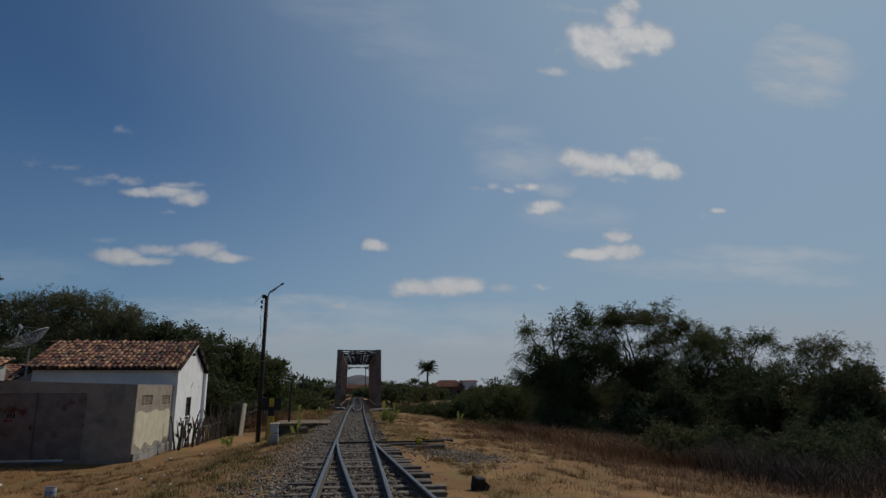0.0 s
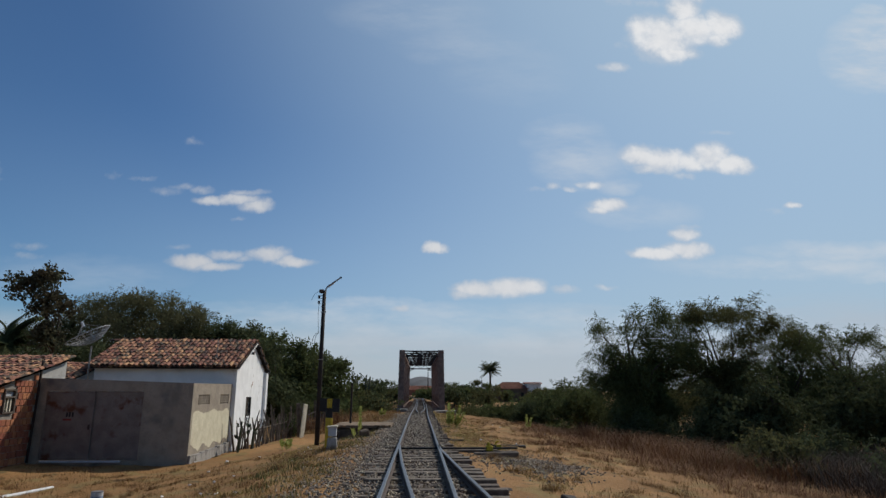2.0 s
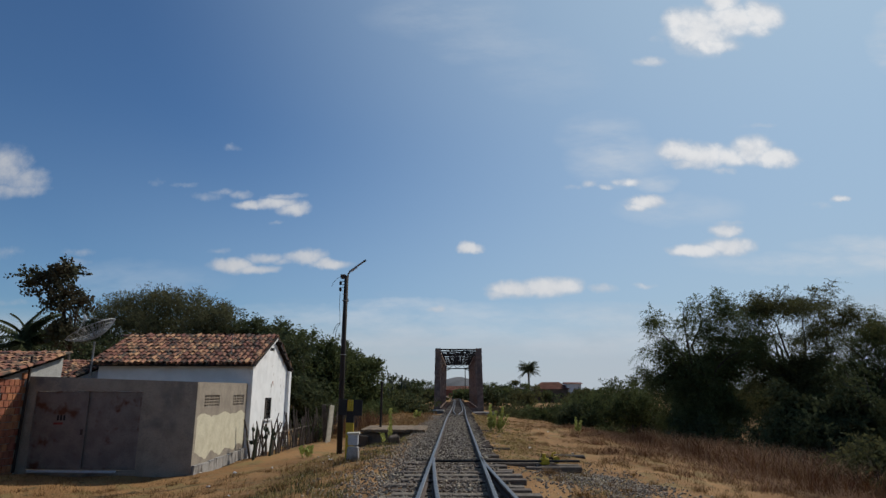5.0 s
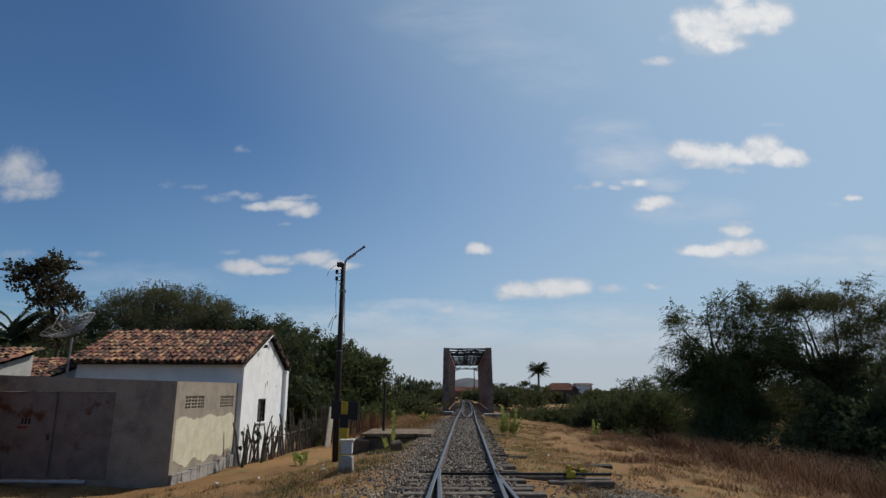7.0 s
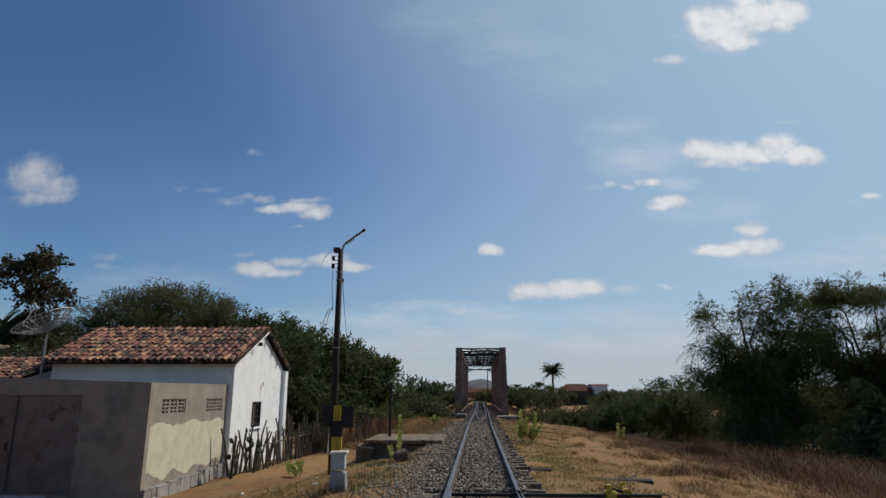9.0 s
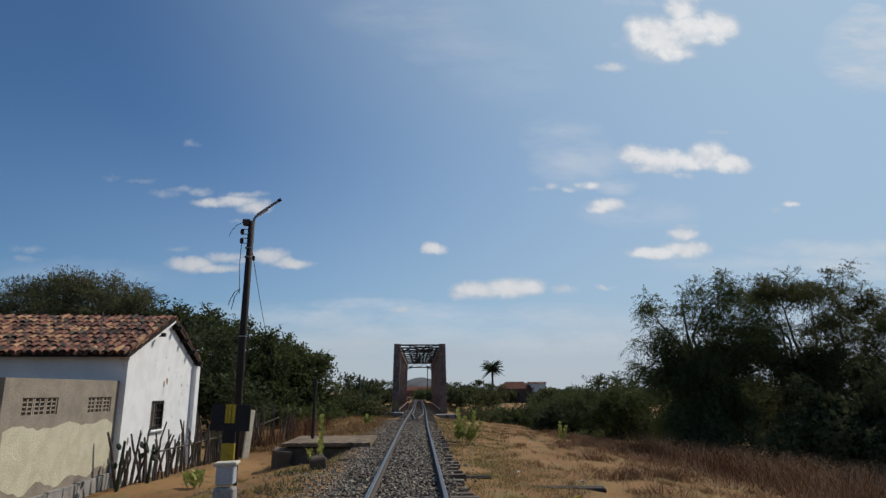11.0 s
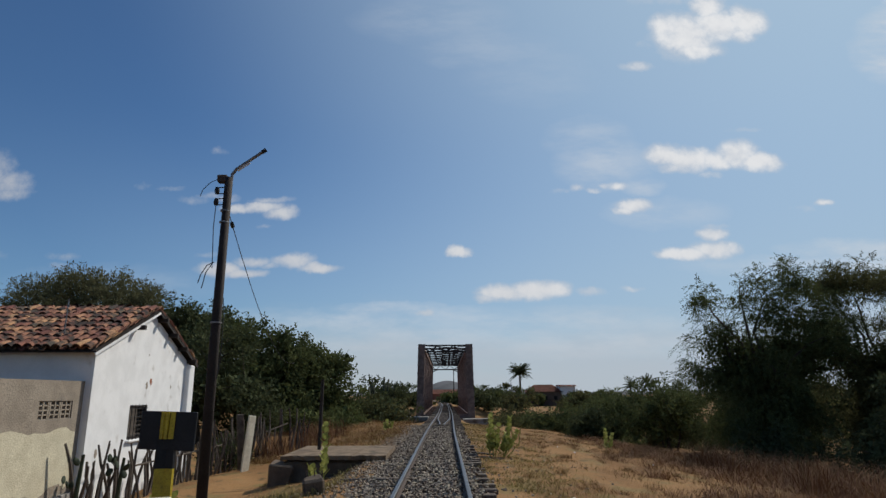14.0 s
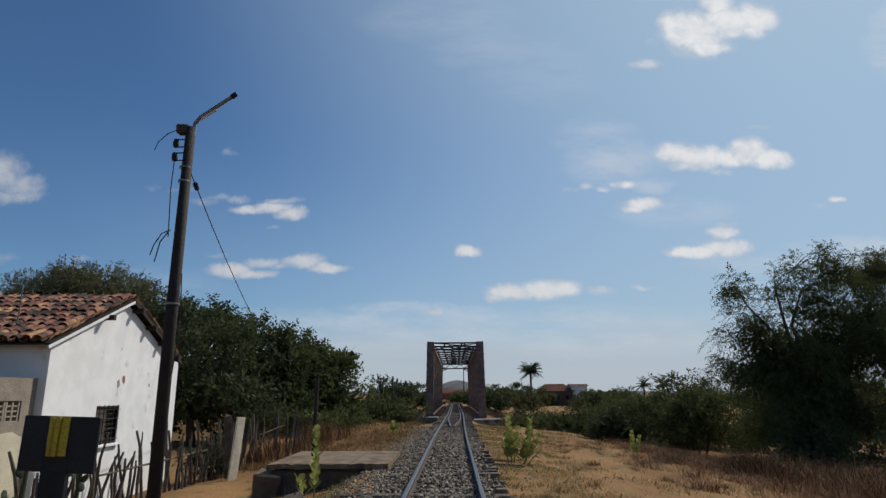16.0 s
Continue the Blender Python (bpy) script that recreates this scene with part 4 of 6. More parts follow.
def make_house():
    hs = thing("white_house", (0, 0, 0), "small whitewashed house with an old clay tile roof", "house")
    A, B = Vector((-7.54, 27.97, 0)), Vector((-7.76, 33.5, 0))     # gable corners
    d = (B - A).normalized()
    left = Vector((-d.y, d.x, 0))                                       # away from the track
    L, Z0, EAVE, RIDGE = 5.7, -1.35, 2.31, 3.47
    depth = (B - A).length
    mid = (A + B) / 2
    # gable wall with a window opening
    win = (1.9, 2.9, 0.3, 1.12)

    def gable(at, openings):
        bm = bmesh.new()
        th = left * 0.2
        def prism(ss):
            lo = [bm.verts.new(at + d * s + Vector((0, 0, z))) for s, z in ss]
            hi = [bm.verts.new(at + d * s + th + Vector((0, 0, z))) for s, z in ss]
            bm.faces.new(lo), bm.faces.new(hi[::-1])
            for i in range(len(ss)):
                k = (i + 1) % len(ss)
                bm.faces.new((lo[i], hi[i], hi[k], lo[k]))
        def top(s):
            return EAVE + (RIDGE - EAVE) * (1 - abs(s - depth / 2) / (depth / 2))
        if openings:
            s0, s1, z0, z1 = openings
            prism([(0, Z0), (s0, Z0), (s0, top(s0)), (0, top(0))])
            prism([(s0, Z0), (s1, Z0), (s1, z0), (s0, z0)])
            prism([(s0, z1), (s1, z1), (s1, top(s1)), (depth / 2, RIDGE), (s0, top(s0))])
            prism([(s1, Z0), (depth, Z0), (depth, top(depth)), (s1, top(s1))])
        else:
            prism([(0, Z0), (depth, Z0), (depth, EAVE), (depth / 2, RIDGE), (0, EAVE)])
        bmesh.ops.remove_doubles(bm, verts=bm.verts, dist=0.0005)
        bmesh.ops.recalc_face_normals(bm, faces=bm.faces)
        return bm

    part("gable_wall", gable(A, win), M_WHITE, hs)
    part("gable_wall", gable(A + left * (L - 0.2), None), M_WHITE, hs)
    for base in (A, B - d * 0.2):
        p, q = base + left * 0.2, base + left * (L - 0.2)
        part("long_wall", quad_wall((p.x, p.y) if base is A else (p.x, p.y), (q.x, q.y), Z0, EAVE, EAVE, -0.2), M_WHITE, hs)
    # buttress at the back corner of the gable
    bm = bmesh.new()
    c = B - d * 0.05 + left * 0.03
    add_box(bm, (0.34, 0.42, EAVE - Z0 - 0.02), (c.x, c.y, (EAVE + Z0) / 2 - 0.04), (0, 0, math.degrees(math.atan2(d.y, d.x)) - 90), 0.02, 0.01)
    part("buttress", bm, M_WHITE, hs)
    # window: recessed frame, bars and shutters
    wa = math.degrees(math.atan2(d.y, d.x)) - 90
    wc, wz = A + d * 2.4, 0.71
    p = wc + left * 0.16
    wn = part("window", box((0.06, 1.0, 0.82), (p.x, p.y, wz), (0, 0, wa)), M_DARK, hs, "small dark barred window")
    for s in (1.925, 2.875):
        p = A + d * s + left * 0.05
        part("frame_side", box((0.08, 0.05, 0.82), (p.x, p.y, wz), (0, 0, wa), 0.005), M_POLE, wn)
    for z in (0.325, 1.095):
        p = wc + left * 0.05
        part("frame_rail", box((0.08, 0.9, 0.05), (p.x, p.y, z), (0, 0, wa), 0.005), M_POLE, wn)
    p = A + d * 2.2 + left * 0.06
    part("shutter", box((0.03, 0.44, 0.7), (p.x, p.y, wz), (0, 0, wa), 0.004), M_STAKE, wn, "weathered grey wooden shutter")
    for k in range(7):
        p = A + d * 2.64 + left * 0.08
        part("louvre", box((0.02, 0.4, 0.05), (p.x, p.y, 0.4 + 0.105 * k), (0, 35, wa)), M_STAKE, wn)
    for k in range(5):
        p = A + d * (2.0 + 0.2 * k) - left * 0.012
        part("bar", tube([(p.x, p.y, 0.28), (p.x, p.y, 1.14)], 0.009, 6), M_BLACK, wn)
    for z in (0.4, 0.62, 0.84, 1.04):
        p, q = A + d * 1.9 - left * 0.02, A + d * 2.9 - left * 0.02
        part("bar", tube([(p.x, p.y, z), (q.x, q.y, z)], 0.008, 6), M_BLACK, wn)
    p = wc - left * 0.03
    part("sill", box((0.12, 1.12, 0.05), (p.x, p.y, 0.265), (0, 0, wa), 0.01), M_WHITE, wn)
    # patches of fallen plaster
    random.seed(8)
    for s, z, r in ((2.95, 1.72, 0.1), (2.72, 1.62, 0.08), (0.5, 0.1, 0.09), (4.3, 1.6, 0.05), (2.7, 2.4, 0.03)):
        bm = bmesh.new()
        p = A + d * s - left * 0.004
        ring = [bm.verts.new(p + d * (r * random.uniform(0.5, 1.1) * math.cos(a)) + Vector((0, 0, z + 1.3 * r * random.uniform(0.5, 1.1) * math.sin(a)))) for a in [2 * math.pi * k / 11 for k in range(11)]]
        bm.faces.new(ring)
        part("bare_patch", bm, M_BRICK if r > 0.09 else M_ROUGHCAST, hs, "plaster fallen off, bare brick showing")
    # roof: boards, purlins, ridge, tiles
    up_f = (mid - A).normalized() * (depth / 2) + Vector((0, 0, RIDGE - EAVE))
    slope = up_f.normalized()
    over, verge = 0.36, 0.17
    for sgn, corner in ((1, A), (-1, B)):
        sl = Vector((slope.x * sgn, slope.y * sgn, slope.z))
        start = corner - left * verge + Vector((0, 0, EAVE + 0.1)) - sl * over
        run = up_f.length + over
        roof = part("roof_deck", bmesh.new(), M_POLE, hs, "dark timber roof boarding")
        bm = bmesh.new()
        o = [start, start + left * (L + 2 * verge), start + left * (L + 2 * verge) + sl * run, start + sl * run]
        lo = [bm.verts.new(v) for v in o]
        hi = [bm.verts.new(v + Vector((0, 0, 0.03))) for v in o]
        bm.faces.new(lo), bm.faces.new(hi[::-1])
        for i in range(4):
            k = (i + 1) % 4
            bm.faces.new((lo[i], hi[i], hi[k], lo[k]))
        bmesh.ops.recalc_face_normals(bm, faces=bm.faces)
        bm.to_mesh(roof.data)
        bm.free()
        tile_field(hs, start + Vector((0, 0, 0.035)), left, sl, L + 2 * verge, run, objects=(sgn == 1), seed=21 + sgn)
        for k in ((2,) if sgn == 1 else (0, 1, 2, 3)):
            p = corner + sl * (0.15 + k * 0.85) + Vector((0, 0, EAVE + 0.0))
            part("purlin", beam(p - left * (verge + 0.1), p + left * 0.15, 0.1, 0.11), M_POLE, hs)
        # verge board and exposed battens under the tiles
        p = corner - left * (verge - 0.02) + Vector((0, 0, EAVE + 0.06)) - sl * over
        part("verge_board", beam(p, p + sl * run, 0.03, 0.06), M_WHITE if sgn == 1 else M_POLE, hs)
    rp = mid - left * verge + Vector((0, 0, RIDGE + 0.16))
    random.seed(9)
    for k in range(16):
        q = rp + left * (k * 0.41)
        t = link("ridge_tile", TILE, hs)
        t.matrix_basis = Matrix.Translation(q + Vector((0, 0, random.uniform(-0.01, 0.01)))) @ pose(0, 0, 0, -2, random.uniform(-4, 4), math.degrees(math.atan2(left.y, left.x)) - 90) @ Matrix.Diagonal((1.35, 1.0, 1.1, 1))
    # thin aerial mast rising before the roof
    ae = thing("aerial_mast", (-8.55, 28.35, 2.6), "thin rusty metal aerial rod standing on the roof edge", "aerial")
    part("rod", tube([(0, 0, -0.15), (0, 0, 0.95)], 0.014, 6), M_GALV, ae)


make_house()


# ---- brick house beside the gate ----
M_PLASTER = material("bare plaster", (0.42, 0.41, 0.385), (0.34, 0.33, 0.31), 2.5, 0.95, bump=0.4, fine=45)


def make_brick_house():
    bh = thing("brick_house", (0, 0, 0), "unplastered red hollow-brick house with a low clay tile roof", "house")
    X0, RY, RZ, FALL = -12.8, 25.0, 2.46, 0.27          # gable plane, ridge line and the roof's fall

    def verge(y):
        return RZ - FALL * abs(RY - y)

    def gable(y0, y1, mat, label="", opening=None):
        bm = bmesh.new()

        def prism(ya, yb, za0, za1, zb0, zb1):
            v = [bm.verts.new((x, y, z)) for x in (X0 - 0.03, X0 - 0.17) for y, z in ((ya, za0), (yb, za1), (yb, zb1), (ya, zb0))]
            for f in ((0, 1, 2, 3), (7, 6, 5, 4), (0, 4, 5, 1), (1, 5, 6, 2), (2, 6, 7, 3), (3, 7, 4, 0)):
                bm.faces.new([v[k] for k in f])
        if opening:
            o0, o1, z0, z1 = opening
            prism(y0, o0, -1.3, -1.3, verge(y0), verge(o0))
            prism(o0, o1, -1.3, -1.3, z0, z0)
            prism(o0, o1, z1, z1, verge(o0), verge(o1))
            prism(o1, y1, -1.3, -1.3, verge(o1), verge(y1))
        else:
            prism(y0, y1, -1.3, -1.3, verge(y0), verge(y1))
        bmesh.ops.remove_doubles(bm, verts=bm.verts, dist=0.0005)
        bmesh.ops.recalc_face_normals(bm, faces=bm.faces)
        return part("wall", bm, mat, bh, label)

    win = (21.75, 22.3, 0.72, 1.42)
    wall = gable(17.6, 23.4, M_MORTAR, "rough mortar between bricks", win)
    gable(23.4, 25.0, M_PLASTER, "bare grey plaster")
    bm = bmesh.new()
    add_box(bm, (0.19, 0.07, 0.185), bevel=0.008)
    brick = bpy.data.meshes.new("brick")
    bm.to_mesh(brick)
    bm.free()
    brick.materials.append(M_BRICK)
    random.seed(31)
    for row in range(17):
        z = -0.98 + 0.2 * row
        y = 23.28 - (0.1 if row % 2 else 0.0)
        while y > 18.2:
            if z < verge(y) - 0.12 and not (win[0] - 0.12 < y < win[1] + 0.12 and win[2] - 0.12 < z < win[3] + 0.12):
                t = link("brick", brick, wall)
                t.matrix_basis = pose(X0 - 0.03 + random.uniform(0, 0.014), y, z + random.uniform(-0.008, 0.008), random.uniform(-1, 1), random.uniform(-2, 2), 90 + random.uniform(-1.5, 1.5))
            y -= 0.207
    yc = (win[0] + win[1]) / 2
    wn = part("window", box((0.05, 0.55, 0.7), (X0 - 0.13, yc, 1.07)), M_DARK, bh, "small wooden window with upright slats")
    for y in (win[0] + 0.02, win[1] - 0.02):
        part("frame_side", box((0.1, 0.06, 0.76), (X0 + 0.0, y, 1.07), (0, 0, 0), 0.006), M_STAKE, wn)
    for z in (0.73, 1.2, 1.42):
        part("frame_rail", box((0.095, 0.5, 0.06), (X0 + 0.0, yc, z), (0, 0, 0), 0.006), M_STAKE, wn)
    for k in range(3):
        part("slat", box((0.03, 0.05, 0.44), (X0 - 0.03, win[0] + 0.13 + 0.145 * k, 0.97)), M_WOODPALE, wn)
    part("pane", box((0.02, 0.42, 0.17), (X0 - 0.05, yc, 1.31)), M_PALECONC, wn)
    for y in (17.6, 24.86):
        part("wall", quad_wall((X0 - 0.17, y), (-19, y), -1.3, verge(y) - 0.05, verge(y) - 0.05, -0.14), M_MORTAR, bh)
    # roof: front slope falls towards the road, its edge overhangs the gable
    sl = Vector((0, 1, FALL)).normalized()
    for x0, x1, objects, seed in ((-15.3, X0 + 0.16, True, 33), (-19.2, -15.3, False, 34)):
        start = Vector((x0, 17.3, verge(17.3) + 0.04))
        bm = bmesh.new()
        o = [start, start + Vector((x1 - x0, 0, 0)), Vector((x1, RY, RZ + 0.04)), Vector((x0, RY, RZ + 0.04))]
        bm.faces.new([bm.verts.new(v) for v in o])
        bmesh.ops.solidify(bm, geom=bm.faces[:], thickness=0.03)
        part("roof_deck", bm, M_POLE, bh)
        tile_field(bh, start + Vector((0, 0, 0.03)), (1, 0, 0), sl, x1 - x0, (RY - 17.3) * math.hypot(1, FALL), objects=objects, seed=seed)
    # low lean-to between this house and the white one
    an = thing("lean_to", (0, 0, 0), "low lean-to with a short tiled roof and white wall", "house")
    part("wall", quad_wall((-13.75, 26.9), (-13.75, 29.4), -1.2, 1.72, 2.36, 0.15), M_WHITE, an)
    tile_field(an, Vector((-16.4, 26.6, 1.72)), (1, 0, 0), Vector((0, 1, 0.27)), 2.8, 2.9, objects=True, seed=35)
    part("roof_deck", box((2.7, 2.9, 0.03), (-15.05, 28.0, 2.06), (15.1, 0, 0)), M_POLE, an)
    post = thing("corner_post", (-12.7, 23.28, 0), "thin dark upright post at the gate wall's corner", "post")
    part("shaft", box((0.06, 0.06, 3.3), (0, 0, 0.75), (0, 1, 0), 0.006), M_POLE, post)
    rb = np.array([(-12.9 + random.uniform(-0.5, 0.5), 21.0 + random.uniform(-0.6, 0.6)) for _ in range(26)])
    for x, y in rb:
        t = tagged(link("loose_brick", brick), "broken red brick lying in a small heap", "brick", "brick rubble")
        t.matrix_basis = pose(x, y, gz(x, y) + random.uniform(0.0, 0.12), random.uniform(-40, 40), random.uniform(-30, 30), random.uniform(0, 180))


make_brick_house()


def make_dish():
    ds = thing("satellite_dish", (-13.25, 27.3, 2.3), "large grey mesh satellite dish on a short mast", "satellite dish")
    part("mast", tube([(0, 0, -0.6), (0, 0, 0.85)], 0.035, 8), M_GALV, ds)
    tilt = pose(0, 0, 0.98, 9, -28, 0) @ Matrix.Scale(1.0, 4)

    def bowl(r, a):
        return tilt @ Vector((r * math.cos(a), r * math.sin(a), 0.36 * (r / 0.85) ** 2))
    for k in range(18):
        a = 2 * math.pi * k / 18
        part("rib", tube([bowl(0.05, a), bowl(0.35, a), bowl(0.62, a), bowl(0.85, a)], 0.014, 4), M_DISH, ds)
    for r in (0.12, 0.24, 0.36, 0.48, 0.6, 0.72, 0.85):
        part("ring", tube([bowl(r, 2 * math.pi * k / 24) for k in range(25)], 0.01 if r < 0.8 else 0.02, 4), M_DISH, ds)
    bm = bmesh.new()
    for i in range(6):      # wire mesh between the ribs, as narrow strips
        for k in range(54):
            a = 2 * math.pi * (k + 0.5) / 54
            beam(bowl(0.85 * i / 6 + 0.02, a), bowl(0.85 * (i + 1) / 6, a), 0.006 + 0.003 * i, 0.003, bm)
    part("wire_mesh", bm, M_DISH, ds)
    for k in range(3):
        a = 2 * math.pi * k / 3 + 0.4
        p, q = tilt @ Vector((0.8 * math.cos(a), 0.8 * math.sin(a), 0.3)), tilt @ Vector((0, 0, 0.85))
        part("strut", tube([p, q], 0.012, 5), M_GALV, ds)
    part("feed_horn", tube([tilt @ Vector((0, 0, 0.74)), tilt @ Vector((0, 0, 0.95))], 0.05, 8), M_PALECONC, ds)


M_DISH = material("grey dish mesh", (0.42, 0.42, 0.41), (0.32, 0.32, 0.31), 8.0, 0.6, 0.4, 0.1)
make_dish()


# ---- trees ----
def leaves(centres, radii, twigs, per_twig, size, twig_len, droop, seed, wide=0.3, origin=None, feather=0.0):
    """Leafy twigs round the given centres: vertices and faces of small pointed leaves."""
    rng = np.random.default_rng(seed)
    C = np.repeat(np.asarray(centres, float), twigs, 0)
    R = np.repeat(np.asarray(radii, float), twigs)
    n = len(C)
    v = rng.normal(size=(n, 3))
    v /= np.linalg.norm(v, axis=1)[:, None]
    start = C + v * (R * rng.random(n) ** 0.5)[:, None]
    way = v + rng.normal(scale=0.5, size=(n, 3))
    if origin is not None:
        o = C - np.asarray(origin)
        way += 0.9 * o / np.linalg.norm(o, axis=1)[:, None]
    way /= np.linalg.norm(way, axis=1)[:, None]
    T = twig_len * rng.uniform(0.5, 1.3, n)
    s = (np.arange(per_twig) + 0.5) / per_twig
    P = start[:, None] + way[:, None] * (s[None, :, None] * T[:, None, None])
    P[..., 2] -= droop * T[:, None] * s[None] ** 2
    along = np.repeat(way[:, None], per_twig, 1).copy()
    along[..., 2] -= 2 * droop * s[None]
    side = np.cross(along, rng.normal(size=(n, 1, 3)))
    side /= np.linalg.norm(side, axis=-1)[..., None] + 1e-6
    flip = np.where(np.arange(per_twig) % 2 == 0, 1, -1)[None, :, None]
    d = (0.55 + feather) * along + side * flip + rng.normal(scale=0.25, size=side.shape)
    d /= np.linalg.norm(d, axis=-1)[..., None]
    wv = np.cross(d, rng.normal(size=d.shape))
    wv /= np.linalg.norm(wv, axis=-1)[..., None] + 1e-6
    L = size * rng.uniform(0.6, 1.3, (n, per_twig, 1))
    mid = P + d * L * 0.45
    quad = np.stack([P, mid + wv * L * wide, P + d * L, mid - wv * L * wide], 2)
    verts = quad.reshape(-1, 3)
    return verts, np.arange(len(verts)).reshape(-1, 4)


def in_lobes(lobes, rng, spray=0.0):
    """Cluster centres in the outer parts of the lobes: (x, y, z, rx, ry, rz, count)."""
    out = []
    for x, y, z, rx, ry, rz, k in lobes:
        boughs = max(3, k // 9)
        v = rng.normal(size=(boughs, 3))
        v /= np.linalg.norm(v, axis=1)[:, None]
        r = rng.uniform(0.3, 1.0, boughs) ** 0.5
        c = np.array((x, y, z)) + v * r[:, None] * np.array((rx, ry, rz)) * 0.92
        w = 0.14 * (rx + ry)
        if spray:  # fingers of foliage along outward boughs
            way = v + np.array((0, 0, 0.25)) + rng.normal(scale=0.35, size=v.shape)
            way /= np.linalg.norm(way, axis=1)[:, None]
            s = np.tile(np.linspace(-0.75, 0.35, 9), boughs)[:, None] * spray
            line = np.repeat(c, 9, 0) + np.repeat(way, 9, 0) * s
            line[:, 2] -= 0.25 * np.maximum(s[:, 0], 0) ** 2
            out.append(line + rng.normal(size=line.shape) * 0.11 * spray)
            continue
        out.append(np.repeat(c, 9, 0) + rng.normal(size=(boughs * 9, 3)) * np.array((w, w, 0.32 * w)))
    return np.concatenate(out)


def tree(name, at, lobes, leaf, label, seed, twigs=14, per_twig=9, size=0.16, twig_len=0.7, droop=0.35, cluster=0.45,
         trunk=0.2, fork=0.35, limbs=9, wide=0.3, category="tree", group="trees", stems=1, fill=9, feather=0.0, spray=0.0):
    rng = np.random.default_rng(seed)
    random.seed(seed)
    x, y = at
    base = gz(x, y)
    tr = thing(name, (x, y, base), label, category, group)
    C = in_lobes(lobes, rng, spray)
    C = C[C[:, 2] > 0.15]
    high = C[:, 2].max()
    bm = bmesh.new()
    ends = []
    for s in range(stems):
        lean = Vector((random.uniform(-0.3, 0.3), random.uniform(-0.3, 0.3), 0)) * high * 0.3
        top = Vector((0, 0, high * fork)) + lean
        foot = Vector((random.uniform(-0.2, 0.2), random.uniform(-0.2, 0.2), -0.2)) * (stems > 1) + Vector((0, 0, -0.15))
        bend = foot.lerp(top, 0.5) + Vector((random.uniform(-0.1, 0.1), random.uniform(-0.1, 0.1), 0)) * high * 0.2
        add_tube(bm, [foot, bend, top], [trunk * 1.25, trunk * 0.95, trunk * 0.7], 8)
        ends.append(top)
    pick = C[rng.permutation(len(C))[: limbs * 4]]
    mains = []
    for i, c in enumerate(pick[:limbs]):
        top = ends[i % stems]
        c = Vector(c)
        m1 = top.lerp(c, 0.4) + Vector((random.uniform(-0.15, 0.15), random.uniform(-0.15, 0.15), 0.12)) * (c - top).length
        m2 = top.lerp(c, 0.75) + Vector((random.uniform(-0.08, 0.08), random.uniform(-0.08, 0.08), 0.08)) * (c - top).length
        add_tube(bm, [top - Vector((0, 0, trunk * 0.3)), m1, m2, c], [trunk * 0.55, trunk * 0.36, trunk * 0.2, trunk * 0.06], 6)
        mains += [m1, m2, c]
    for c in pick[limbs:] if mains else []:
        c = Vector(c)
        m = min(mains, key=lambda q: (q - c).length)
        add_tube(bm, [m, m.lerp(c, 0.5) + Vector((0, 0, 0.1 * (c - m).length)), c], [trunk * 0.16, trunk * 0.1, trunk * 0.04], 4)
    part("trunk", bm, M_BARK, tr, smooth=True)
    v, f = leaves(C, cluster * rng.uniform(0.6, 1.3, len(C)), twigs, per_twig, size, twig_len, droop, seed + 1, wide, (0, 0, high * 0.45), feather)
    if fill:
        D = C[C[:, 2] < 0.66 * high]
        inner = np.asarray((0, 0, high * 0.42)) + (D - np.asarray((0, 0, high * 0.42))) * rng.uniform(0.25, 0.85, (len(D), 1))
        v2, f2 = leaves(inner, np.full(len(D), cluster * 1.7), fill, 4, size * 1.7, twig_len * 0.8, droop, seed + 2, 0.3)
        f = np.concatenate([f, f2 + len(v)])
        v = np.concatenate([v, v2])
    v[:, 2] = np.maximum(v[:, 2], 0.03)
    link("crown", fast_mesh("crown", v, f, leaf), tr)
    return tr


# thorny feather-leaved trees on the low side of the line
MESQ = dict(twigs=10, per_twig=13, size=0.092, twig_len=0.66, droop=0.5, cluster=0.2, wide=0.19, feather=0.5, fill=12, limbs=14, stems=2, trunk=0.17, spray=1.4, group="mesquite trees")
DEEP = {**MESQ, "twigs": 6, "per_twig": 10, "size": 0.19, "fill": 12}
L_MESQ = "dark feathery mesquite tree with drooping twigs and open crown"
tree("mesquite_tree", (14.2, 41.3), [(0, 0, 4.2, 3.2, 2.8, 2.5, 260), (0, 0, 1.9, 3.6, 3.0, 1.6, 200), (-2.5, -0.3, 4.0, 1.0, 1.0, 1.1, 54), (-2.3, -0.3, 7.0, 0.9, 0.8, 0.5, 27), (-2.1, -0.2, 5.7, 0.9, 0.9, 0.8, 36),
     (-0.6, 0, 7.5, 1.5, 1.4, 0.6, 36), (1.6, 0.3, 7.9, 1.4, 1.3, 0.8, 63), (2.6, 0, 5.9, 1.7, 1.6, 1.5, 117), (0.4, 0, 6.4, 2.2, 1.8, 0.8, 63)], M_LEAF, L_MESQ, 101, **MESQ)
tree("mesquite_tree", (20.6, 42.8), [(0.6, 0, 8.5, 3.4, 2.8, 0.9, 210), (-1.7, 0, 8.2, 1.6, 1.6, 0.8, 81), (2.8, 0, 7.5, 2.0, 2.0, 0.8, 90),
     (-0.6, 0, 4.2, 3.6, 3.2, 2.2, 220), (-2.6, 0, 6.0, 1.6, 1.6, 1.0, 72), (0.6, 0.4, 6.5, 2.6, 2.0, 0.9, 72), (0, 0, 1.9, 4.2, 3.2, 1.7, 200)], M_LEAF_OLIVE, L_MESQ, 102, **MESQ)
